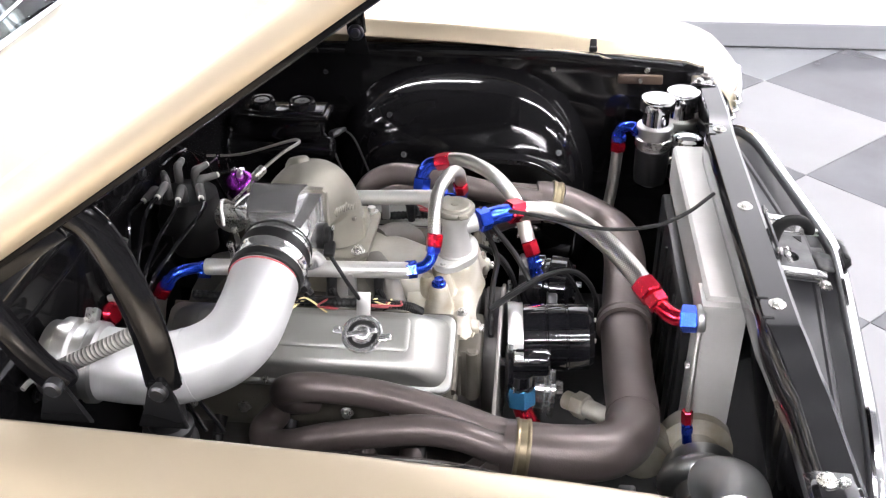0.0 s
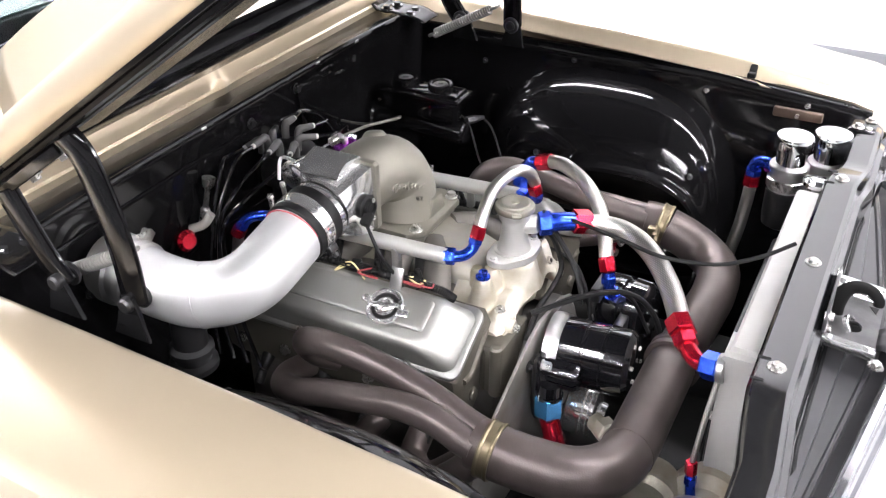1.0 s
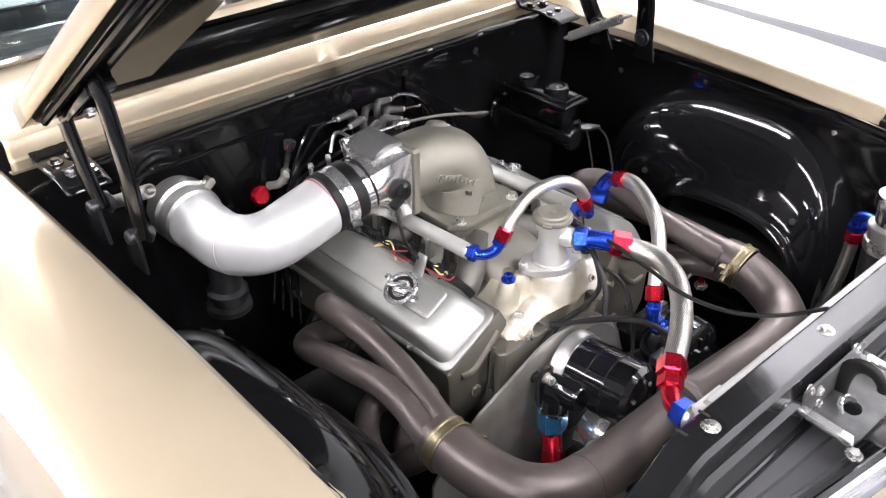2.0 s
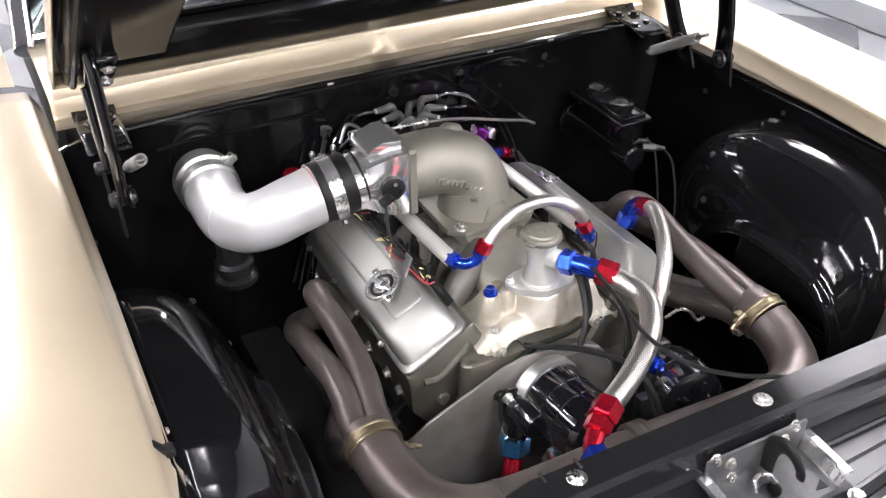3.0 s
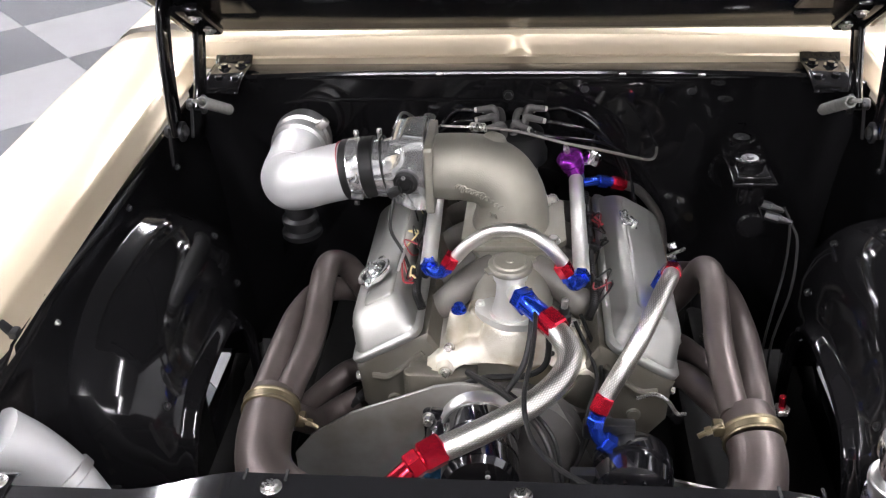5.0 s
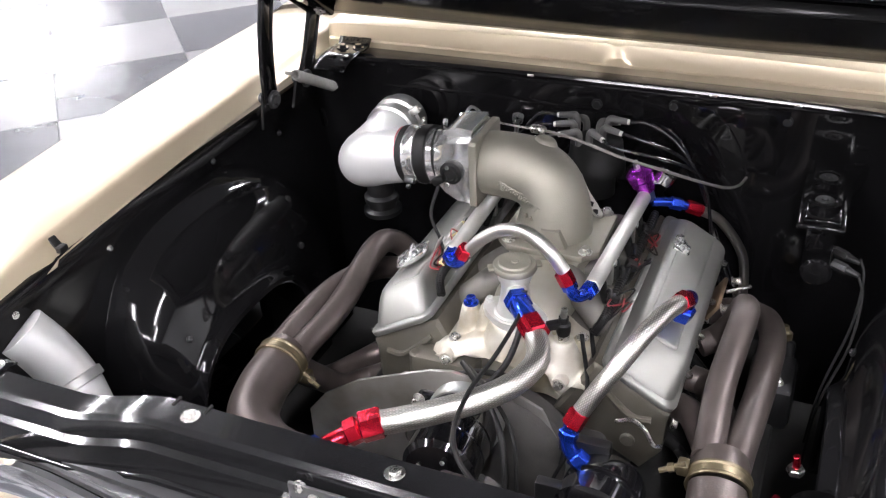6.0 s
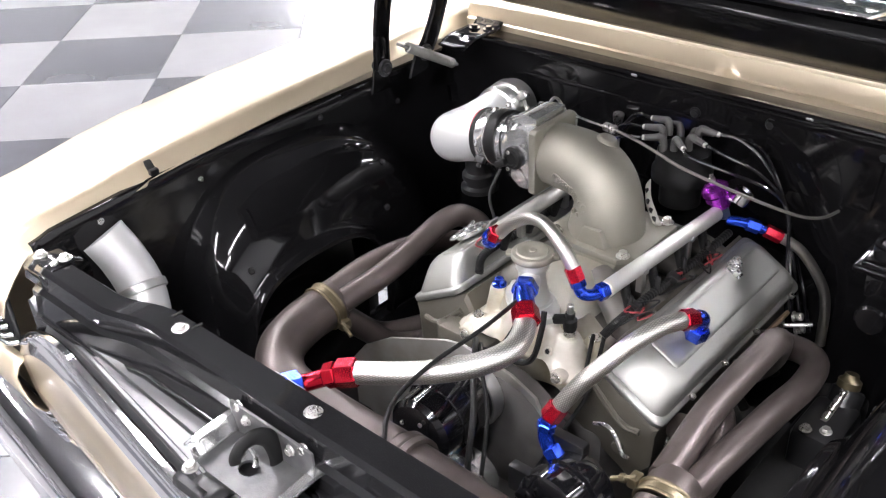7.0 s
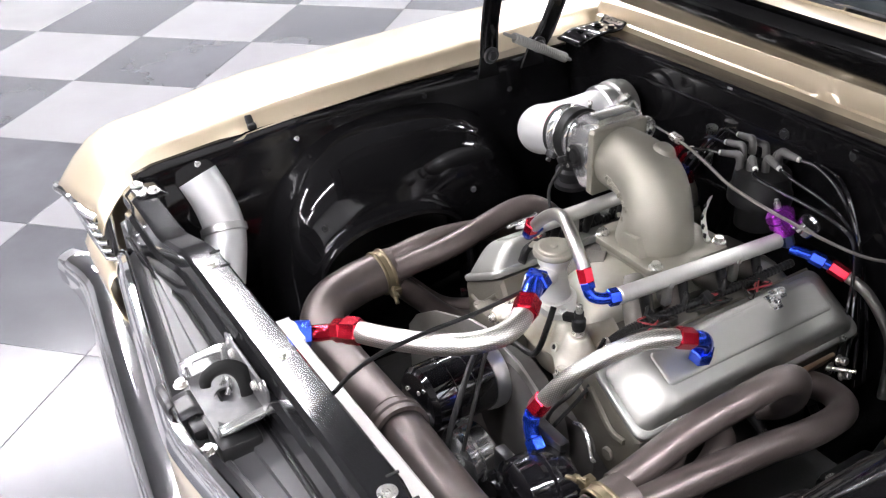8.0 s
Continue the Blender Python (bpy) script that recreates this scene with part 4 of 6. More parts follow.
def lip_z(x):
    return 0.664 + 0.006 * math.sin(x * 70.0) - 0.030 * math.exp(-((x - 0.106) / 0.015) ** 2) - 0.034 * math.exp(-((x + 0.086) / 0.018) ** 2) - 0.02 * ease(0.112, 0.135, abs(x))


def deck(x, y):
    z = 0.690 - 0.022 * ease(0.055, 0.115, abs(x)) - 0.014 * ease(0.12, 0.138, abs(x)) + 0.012 * ease(0.235, 0.17, y) * ease(0.09, 0.05, abs(x))
    for px, py, r, top, slope in POSTS:
        z = smax(z, top - slope * max(0.0, math.hypot(x - px, y - py) - r), 0.007)
    return z


rows = []
for i in range(111):
    x = -0.1375 + 0.0025 * i
    yf, zl = lip_y(x), lip_z(x)
    row = [(0.170, 0.62), (0.170, deck(x, 0.170))]
    for k in range(1, 41):
        y = 0.170 + (yf - 0.170) * k / 40
        row.append((y, deck(x, y) - 0.016 * max(0.0, (y - yf + 0.022) / 0.022) ** 2.5))
    zt = row[-1][1]
    row += [(yf + 0.003, zt - 0.006), (yf + 0.0035, zt + (zl - zt) * 0.6), (yf + 0.002, zl + 0.002), (yf - 0.003, zl), (yf - 0.030, zl + 0.004), (yf - 0.036, zl - 0.002), (yf - 0.034, 0.59)]
    rows.append([Vector((x, y, z)) for y, z in row])
cross = part("water_crossover", loft(B(), rows, close=True, caps=True), CASTOLD, eng, "stained pale casting of the front water crossover", 60)
for bx, by, bz in ((0.106, 0.294, 0.652), (-0.086, 0.298, 0.655)):
    b = turned(B(), (bx, by - 0.012, bz), (bx, by + 0.002, bz), [(0.015, 0), (0.0135, 0.6), (0.0115, 1), (0, 1)], 18)
    part("boss", b, CASTOLD, cross)
    part("bolt", bolt(B(), (bx, by + 0.002, bz), (0, 1, 0), 0.0065, 0.006, 0.0085), STEEL, cross)
part("bolt_hole", turned(B(), (-0.062, 0.2885, 0.690), (-0.062, 0.2930, 0.692), [(0.0075, 0), (0.0075, 1), (0.0048, 1), (0.0048, 0.2), (0, 0.2)], 16), CASTOLD, cross, "open threaded boss")
# black disc darkens the shallow hole in place of real depth
part("hole_shade_disc", rod(B(), (-0.062, 0.2895, 0.6905), (-0.062, 0.2915, 0.6912), 0.0046, seg=14), MATTE, cross, "black disc for the shade in the threaded hole")
part("bolt", turned(B(), (0.087, 0.226, 0.722), (0.087, 0.226, 0.735), [(0, 0), (0.0125, 0), (0.0125, 0.35), (0.0085, 0.5), (0.0078, 1), (0.005, 0.95), (0, 0.8)], 20), BLUE, cross, "blue anodised bolt")
for p in ((0.101, 0.266, 0.676), (-0.100, 0.215, 0.690)):
    part("bolt", bolt(B(), p, (0, 0, 1), 0.007, 0.006, 0.010), STEEL, cross)
part("runner_boss", turned(B(), (0.062, 0.205, 0.66), (0.061, 0.203, 0.722), [(0.018, 0), (0.014, 0.6), (0.012, 0.9), (0.009, 1), (0, 1)], 18), CASTOLD, cross)
# thermostat neck with filler cap
bm = turned(B(), (0.003, 0.246, 0.724), (0.004, 0.245, 0.822), [(0, 0), (0.034, 0), (0.034, 0.17), (0.0300, 0.19), (0.0265, 0.32), (0.0235, 0.46), (0.0220, 0.62), (0.0222, 0.74), (0.0262, 0.80), (0.0270, 0.84), (0.0270, 0.94), (0.0240, 0.96), (0.0240, 1), (0, 1)], 36)
hull = []
for k in range(48):
    a = 2 * math.pi * k / 48
    rr = 0.0385 + 0.021 * abs(math.cos(a)) ** 5
    hull.append((rr * math.cos(a - 0.33), rr * math.sin(a - 0.33)))
prism(bm, hull, 0.0125, (0.003, 0.246, 0.7262), None, 0.0025)
for d in (1, -1):
    bolt(bm, (0.003 + d * 0.052 * math.cos(0.33), 0.246 - d * 0.052 * math.sin(0.33), 0.7385), (0, 0, 1), 0.006, 0.005, 0.008)
rod(bm, (-0.004, 0.258, 0.787), (-0.012, 0.282, 0.791), 0.0165, seg=18, bevel=0.002)
neck = part("thermostat_neck", bm, MACHINED, eng, "machined aluminium filler neck")
bm = turned(B(), (0.004, 0.245, 0.8185), (0.004, 0.245, 0.8335), [(0, 0), (0.0330, 0), (0.0345, 0.15), (0.0345, 0.55), (0.0325, 0.72), (0.0265, 0.78), (0.0245, 0.96), (0.0130, 1), (0.0110, 0.90), (0.0060, 0.90), (0.0050, 0.98), (0, 0.98)], 36)
for a in (0.5, 3.64):
    box(bm, (0.004 + 0.036 * math.cos(a), 0.245 + 0.036 * math.sin(a), 0.8245), (0.012, 0.016, 0.005), 0.0015, (0, 0, math.degrees(a)))
part("cap", bm, CAST, neck, "aged pressed metal filler cap")
bm = rod(B(), (-0.080, 0.258, 0.710), (-0.080, 0.258, 0.724), 0.0105, seg=6, bevel=0.0012)
part("sensor", bm, STEEL, cross, "bright temperature sender on the casting")
part("sender_pin", rod(B(), (-0.080, 0.258, 0.752), (-0.081, 0.259, 0.772), 0.0055, seg=12, bevel=0.001), STEEL, cross)
bm = turned(B(), (-0.080, 0.258, 0.723), (-0.080, 0.258, 0.756), [(0, 0), (0.010, 0), (0.0115, 0.2), (0.0115, 0.6), (0.008, 0.7), (0.008, 1), (0, 1)], 18)
box(bm, (-0.066, 0.264, 0.741), (0.024, 0.014, 0.013), 0.003, (0, 12, 20))
part("sender_plug", bm, RUBBER, cross, "black plug of the sender")

# cast elbow between throttle body and manifold
elbow = B()
line = spline([(0.008, 0.024, 0.768), (0.006, 0.024, 0.798), (0.011, 0.021, 0.830), (0.032, 0.014, 0.856), (0.068, 0.006, 0.867), (0.12, 0.002, 0.868), (0.142, 0.001, 0.867)], 6)
sweep(elbow, line, [0.068 - 0.009 * min(1, i / 12) - 0.003 * max(0, (i - 24) / 12) for i in range(len(line))], 28)
el = part("intake_elbow", elbow, CAST, eng, "sand cast aluminium intake elbow", 60)
bm = prism(B(), [(-0.088, -0.075), (-0.06, -0.09), (0.06, -0.09), (0.088, -0.075), (0.09, 0.06), (0.066, 0.085), (-0.066, 0.085), (-0.09, 0.06)], 0.013, (0.002, 0.020, 0.757), None, 0.003)
prism(bm, [(-0.034, 0.768), (0.026, 0.768), (0.012, 0.802), (-0.020, 0.802)], 0.045, (0, 0.0925, 0), YQ, 0.003)
part("base_flange", bm, CAST, el)
bm = prism(B(), [(-0.062, -0.057), (-0.057, -0.062), (0.057, -0.062), (0.062, -0.057), (0.062, 0.057), (0.057, 0.062), (-0.057, 0.062), (-0.062, 0.057)], 0.014, (0.138, 0.0, 0.867), XQ, 0.002)
part("throttle_flange", bm, CAST, el)
bm = turned(B(), (0.040, -0.006, 0.902), (0.034, -0.010, 0.924), [(0.024, 0), (0.022, 0.6), (0.017, 0.9), (0.014, 1), (0, 1)], 18)
part("cast_pad", bm, CAST, el)
for x, y in ((-0.066, 0.088), (0.07, 0.088), (-0.066, -0.055), (0.07, -0.055)):
    part("bolt", bolt(B(), (x, y, 0.770), (0, 0, 1), 0.008, 0.008, 0.012), STEEL, el)
# raised cast relief on the elbow's flank
bm = B()
wave = []
for k in range(181):
    f = k / 180
    tall = 0.0068 if k < 24 or 84 < k < 103 or k > 160 else 0.0036
    wave.append(Vector((0.096 - 0.082 * f + 0.0042 * math.cos(k * 0.35), 0.0610 + 0.019 * f - 0.003 * math.sin(math.pi * f), 0.857 - 0.034 * f + 0.006 * math.sin(math.pi * f) + tall * math.sin(k * 0.35))))
sweep(bm, wave, 0.0025, 6)
for k in range(4):
    f = k / 3
    box(bm, Vector((0.042 - 0.028 * f, 0.0785, 0.817 - 0.012 * f)), (0.0045, 0.007, 0.008), 0.0012, (0, 15, 0))
part("cast_mark", bm, CAST, el, "raised cast relief")

# throttle body
bm = B()
rows = []
for x, k, rnd in ((0.153, 0.0585, 0.10), (0.176, 0.0585, 0.14), (0.205, 0.055, 0.55), (0.222, 0.051, 0.95), (0.262, 0.050, 1.0)):
    r = []
    for i in range(32):
        a = 2 * math.pi * i / 32
        cx, cy = math.cos(a), math.sin(a)
        m = max(abs(cx), abs(cy))
        sx, sy = cx / m, cy / m
        r.append(Vector((x, k * (sx * (1 - rnd) + cx * rnd), 0.868 - (x - 0.153) * 0.05 + k * (sy * (1 - rnd) + cy * rnd))))
    rows.append(r)
loft(bm, rows, close=True, caps=True)
tb = part("throttle_body", bm, POLISHED, eng, "polished aluminium throttle body", 30)
bm = loft(B(), [[Vector((x, y, z)) for x, y in ((0.155, -0.050), (0.155, 0.036), (x1, 0.030), (x1, -0.044))] for z, x1 in ((0.922, 0.214), (0.932, 0.206), (0.940, 0.186))], close=True, caps=True)
box(bm, (0.192, -0.052, 0.918), (0.040, 0.022, 0.026), 0.004, (20, 0, 0))
part("top_boss", bm, POLISHED, tb)
bm = turned(B(), (0.184, 0.055, 0.868), (0.186, 0.088, 0.868), [(0, 0), (0.021, 0), (0.021, 0.30), (0.016, 0.36), (0.015, 0.55), (0.011, 0.58), (0.010, 0.45), (0, 0.45)], 24)
box(bm, (0.203, 0.074, 0.857), (0.024, 0.016, 0.013), 0.003, (0, 30, 0))
part("position_sensor", bm, RUBBER, tb, "black throttle position sensor")
for p in ((0.186, 0.076, 0.884), (0.186, 0.076, 0.852)):
    part("screw", bolt(B(), p, (0, 1, 0), 0.004, 0.003), STEEL, tb)
bm = B()
rod(bm, (0.17, -0.066, 0.885), (0.17, -0.10, 0.885), 0.008, seg=12)
turned(bm, (0.165, -0.085, 0.885), (0.175, -0.085, 0.885), [(0, 0), (0.022, 0), (0.026, 0.2), (0.022, 0.5), (0.026, 0.8), (0.022, 1), (0, 1)], 20)
tube(bm, [(0.16, -0.075, 0.90), (0.20, -0.085, 0.93), (0.22, -0.08, 0.90)], 0.003, 6)
part("throttle_lever", bm, STEEL, tb)

# silver charge tube with its rubber coupling
ct = thing("charge_tube", (0.42, -0.05, 0.7), "silver coated intake charge tube bending down to the firewall", "pipe")
pts = [(0.292, -0.002, 0.858), (0.345, -0.004, 0.844), (0.385, -0.014, 0.827), (0.412, -0.042, 0.811), (0.428, -0.088, 0.799), (0.432, -0.140, 0.796), (0.4315, -0.20, 0.800)]
part("tube", tube(B(), pts, 0.0505, 32, 8), TUBE, ct, "", 80)
bm = B()
ring = spline(pts, 8)
sweep(bm, ring[30:32], 0.0512, 32)
part("weld_seam", bm, TUBE, ct)
bm = rod(B(), (0.238, 0.0, 0.8675), (0.298, -0.002, 0.858), 0.0535, seg=36, bevel=0.002)
part("coupling_hose", bm, RUBBER, ct, "black rubber coupling")
bm = turned(B(), (0.2605, 0, 0.8640), (0.2835, -0.001, 0.8604), [(0.0535, 0), (0.0546, 0.02), (0.0550, 0.10), (0.0546, 0.14), (0.0546, 0.86), (0.0550, 0.90), (0.0546, 0.98), (0.0535, 1)], 40)
part("band_clamp", bm, POLISHED, ct, "polished steel band clamp")
bm = turned(B(), (0.2225, 0, 0.8690), (0.2262, 0, 0.8684), [(0.0515, 0), (0.0528, 0.2), (0.0528, 0.8), (0.0515, 1)], 40)
part("seal_ring", bm, RUBBER, ct, "thin black seal ring")
bm = box(B(), (0.272, 0.050, 0.834), (0.020, 0.012, 0.012), 0.002, (30, 0, 0))
bolt(bm, (0.272, 0.054, 0.828), (0, 0.6, -0.8), 0.005, 0.008)
part("clamp_screw", bm, SATIN, ct)
bm = rod(B(), (0.2978, -0.002, 0.8583), (0.2986, -0.002, 0.8581), 0.0514, seg=36)
part("coupling_lip", bm, REDSIL, ct, "red silicone lip")
d = Vector((0.0, -0.045, 0.003)).normalized()
a = Vector((0.4315, -0.195, 0.800))
bm = turned(B(), a, a + d * 0.075, [(0.0505, 0), (0.056, 0.05), (0.057, 0.2), (0.052, 0.25), (0.052, 0.45), (0.058, 0.5), (0.058, 0.75), (0.052, 0.8), (0.052, 1)], 32)
part("rear_coupling", bm, BRUSHED, ct, "silver coupling with clamps")
bm = box(B(), a + Vector((-0.045, -0.03, 0.04)), (0.03, 0.018, 0.016), 0.003, (0, 40, 0))
rod(bm, a + Vector((-0.06, -0.03, 0.045)), a + Vector((-0.03, -0.03, 0.05)), 0.004, seg=8)
part("clamp_screw", bm, STEEL, ct)
bm = turned(B(), (0.428, -0.125, 0.762), (0.426, -0.128, 0.640), [(0.028, 0), (0.028, 0.55), (0.036, 0.6), (0.036, 0.68), (0.030, 0.7), (0.030, 0.8), (0.040, 0.84), (0.040, 0.92), (0.022, 0.95), (0.022, 1), (0, 1)], 24)
part("blow_off_valve", bm, SATIN, ct, "dark blow-off valve under the tube")
for p, q2 in (((0.283, -0.046, 0.872), (0.284, -0.05, 0.912)), ((0.242, -0.05, 0.87), (0.243, -0.056, 0.912))):
    part("barb", turned(B(), p, q2, [(0.006, 0), (0.006, 0.3), (0.004, 0.35), (0.004, 0.8), (0.0055, 0.85), (0.004, 1), (0, 1)], 12), STEEL, ct)

# fuel rails with injectors
for s in (1, -1):
    fr = thing("fuel_rail", (s * 0.122, 0, 0.72), "round aluminium fuel rail with injectors", "fuel rail", "fuel rails")
    x0, x1 = (s * 0.147, s * 0.138) if s > 0 else (s * 0.112, s * 0.108)
    a, b = Vector((x0, -0.150, 0.776 if s > 0 else 0.762)), Vector((x1, 0.185 if s > 0 else 0.205, 0.782))
    part("rail", rod(B(), a, b, 0.0135, seg=24, bevel=0.002), MACHINED, fr, "aluminium fuel rail")
    for f in (0.15, 0.38, 0.62, 0.85):
        p = a.lerp(b, f)
        part("injector", rod(B(), p + Vector((0, 0, -0.012)), p + Vector((s * 0.012, 0, -0.055)), 0.009, 0.007, 14, 0.001), RUBBER, fr, "black injector")
    for f in (0.3, 0.72):
        p = a.lerp(b, f)
        bm = box(B(), p + Vector((s * 0.004, 0, -0.024)), (0.012, 0.014, 0.045), 0.002)
        bolt(bm, p + Vector((s * 0.01, 0, -0.005)), (s, 0, 0), 0.006, 0.005)
        part("rail_bracket", bm, BRUSHED, fr)
    # corrugated loom along the foot of the rail
    line = spline([a + Vector((s * 0.020, -0.02, -0.042)), a.lerp(b, 0.3) + Vector((s * 0.021, 0, -0.048)), a.lerp(b, 0.65) + Vector((s * 0.020, 0, -0.051)), b + Vector((s * 0.024, -0.012, -0.052)), b + Vector((s * 0.012, 0.020, -0.072))], 30)
    part("loom", sweep(B(), line, [0.0080 if k % 2 else 0.0069 for k in range(len(line))], 10), RUBBER, fr, "black corrugated injector loom", 20)
    for f in (0.15, 0.38, 0.62, 0.85):
        p = a.lerp(b, f)
        part("loom_branch", tube(B(), [p + Vector((s * 0.021, 0.012, -0.046)), p + Vector((s * 0.019, 0.006, -0.030)), p + Vector((s * 0.012, 0, -0.034))], 0.0045, 8, 6), RUBBER, fr)
    # injector plugs and their wires
    for k, f in enumerate((0.18, 0.52, 0.86)):
        p = a.lerp(b, f) + Vector((s * 0.024, 0, -0.045))
        part("plug", box(B(), p, (0.02, 0.018, 0.016), 0.003, (0, s * 30, 12 * k)), RUBBER, fr)
        for j in range(3):
            r0 = random.Random(k * 7 + j + (50 if s > 0 else 0))
            w = [p + Vector((0, 0, 0.006))]
            for m in range(4):
                w.append(p + Vector((s * r0.uniform(-0.005, 0.03), r0.uniform(-0.03, 0.05), r0.uniform(-0.012, 0.012))))
            part("wire", tube(B(), w, 0.0016, 6, 6), (WIRE_RED, WIRE_YEL, RUBBER)[j] if s > 0 else (WIRE_RED, RUBBER, RUBBER)[j], fr, "thin injector wire")


# ---- hoses with their coloured ends ----
def hexnut(bm, a, b, r):
    return rod(bm, a, b, r, seg=6, bevel=r * 0.12)


def hose(name, label, pts, r, ends, mat=None, at=None, n=8, group="braided hoses"):
    """ends: (material, tube points, tube radius, [hex nuts as (a, b, radius)])."""
    t = thing(name, at or pts[0], label, "hose", group)
    part("hose", tube(B(), pts, r, 20, n, caps=True), mat or BRAID, t)
    for mt, tp, tr, nuts in ends:
        bm = B()
        if tp:
            tube(bm, tp, tr, 16, 6)
        for a, b, nr in nuts:
            hexnut(bm, a, b, nr)
        part("hose_end", bm, mt, t, mt.name.replace("_", " ") + " hose end")
    return t


# crossover between the fuel rails
hose("fuel_hose", "steel braided fuel hose arching between the rails",
     [(0.092, 0.220, 0.818), (0.070, 0.218, 0.843), (0.040, 0.219, 0.865), (0.011, 0.227, 0.877), (-0.020, 0.239, 0.880), (-0.052, 0.247, 0.862), (-0.076, 0.248, 0.832)], 0.0105,
     [(RED, None, 0, [((0.103, 0.220, 0.806), (0.093, 0.222, 0.826), 0.0135)]),
      (RED, None, 0, [((-0.072, 0.247, 0.831), (-0.084, 0.248, 0.810), 0.0135)]),
      (BLUE, [(0.103, 0.220, 0.806), (0.112, 0.217, 0.791), (0.128, 0.207, 0.784), (0.138, 0.185, 0.782)], 0.0095, [((0.102, 0.220, 0.808), (0.107, 0.219, 0.798), 0.0125), ((0.134, 0.197, 0.783), (0.138, 0.178, 0.782), 0.0145)]),
      (BLUE, [(-0.084, 0.248, 0.810), (-0.092, 0.248, 0.793), (-0.101, 0.235, 0.785), (-0.107, 0.212, 0.782)], 0.0095, [((-0.083, 0.248, 0.812), (-0.088, 0.248, 0.801), 0.0125), ((-0.105, 0.222, 0.783), (-0.108, 0.204, 0.782), 0.0145)])])

# coolant hose from the neck to the radiator
hose("coolant_hose", "thick steel braided coolant hose to the radiator",
     [(-0.062, 0.350, 0.785), (-0.076, 0.374, 0.780), (-0.083, 0.410, 0.776), (-0.067, 0.451, 0.770), (-0.031, 0.490, 0.762), (0.016, 0.524, 0.755), (0.060, 0.549, 0.748), (0.096, 0.566, 0.742)], 0.0175,
     [(BLUE, [(-0.014, 0.288, 0.792), (-0.03, 0.312, 0.794), (-0.05, 0.335, 0.790)], 0.0165, [((-0.012, 0.283, 0.791), (-0.024, 0.303, 0.793), 0.021)]),
      (RED, None, 0, [((-0.047, 0.332, 0.791), (-0.070, 0.356, 0.785), 0.0215)]),
      (RED, [(0.105, 0.572, 0.740), (0.128, 0.588, 0.730), (0.145, 0.606, 0.724), (0.153, 0.625, 0.726)], 0.014, [((0.085, 0.559, 0.744), (0.112, 0.576, 0.738), 0.0225), ((0.112, 0.576, 0.738), (0.128, 0.587, 0.731), 0.0195)]),
      (BLUE, None, 0, [((0.151, 0.618, 0.725), (0.158, 0.645, 0.730), 0.022)])])

# breather hose from the driver cover
hose("breather_hose", "steel braided breather hose from the valve cover",
     [(-0.246, 0.210, 0.789), (-0.241, 0.229, 0.793), (-0.231, 0.253, 0.793), (-0.212, 0.295, 0.780), (-0.190, 0.331, 0.753), (-0.166, 0.354, 0.718), (-0.138, 0.373, 0.668)], 0.0135,
     [(RED, None, 0, [((-0.251, 0.184, 0.779), (-0.245, 0.214, 0.790), 0.0165)]),
      (BLUE, [(-0.251, 0.186, 0.779), (-0.254, 0.170, 0.773), (-0.250, 0.158, 0.757), (-0.242, 0.154, 0.730)], 0.0135, [((-0.248, 0.157, 0.748), (-0.240, 0.154, 0.724), 0.0185)]),
      (RED, None, 0, [((-0.142, 0.370, 0.677), (-0.131, 0.380, 0.652), 0.0165)]),
      (BLUE, [(-0.131, 0.380, 0.652), (-0.127, 0.384, 0.630), (-0.134, 0.387, 0.608), (-0.152, 0.388, 0.592)], 0.012, [((-0.129, 0.382, 0.645), (-0.127, 0.384, 0.630), 0.015), ((-0.138, 0.387, 0.603), (-0.157, 0.389, 0.588), 0.0165)])])

# fuel feed, passenger side
hose("fuel_hose", "steel braided fuel feed behind the passenger rail",
     [(0.176, -0.218, 0.745), (0.170, -0.232, 0.70), (0.18, -0.24, 0.64), (0.2, -0.245, 0.56)], 0.010,
     [(BLUE, [(0.140, -0.150, 0.765), (0.150, -0.165, 0.775), (0.168, -0.19, 0.775), (0.176, -0.205, 0.762)], 0.0095, [((0.137, -0.145, 0.763), (0.144, -0.165, 0.768), 0.014), ((0.174, -0.203, 0.765), (0.177, -0.212, 0.752), 0.012)]),
      (RED, None, 0, [((0.177, -0.211, 0.754), (0.176, -0.222, 0.735), 0.0135)])])

# fuel return, driver side
hose("fuel_hose", "dark braided fuel return beside the driver valve cover",
     [(-0.208, -0.216, 0.717), (-0.245, -0.235, 0.69), (-0.285, -0.25, 0.63), (-0.30, -0.252, 0.58), (-0.305, -0.25, 0.5)], 0.0095,
     [(BLUE, [(-0.125, -0.168, 0.745), (-0.15, -0.182, 0.742), (-0.176, -0.198, 0.732), (-0.186, -0.204, 0.728)], 0.009, [((-0.155, -0.185, 0.741), (-0.176, -0.198, 0.732), 0.0125)]),
      (RED, None, 0, [((-0.184, -0.203, 0.729), (-0.211, -0.217, 0.715), 0.0125)])])

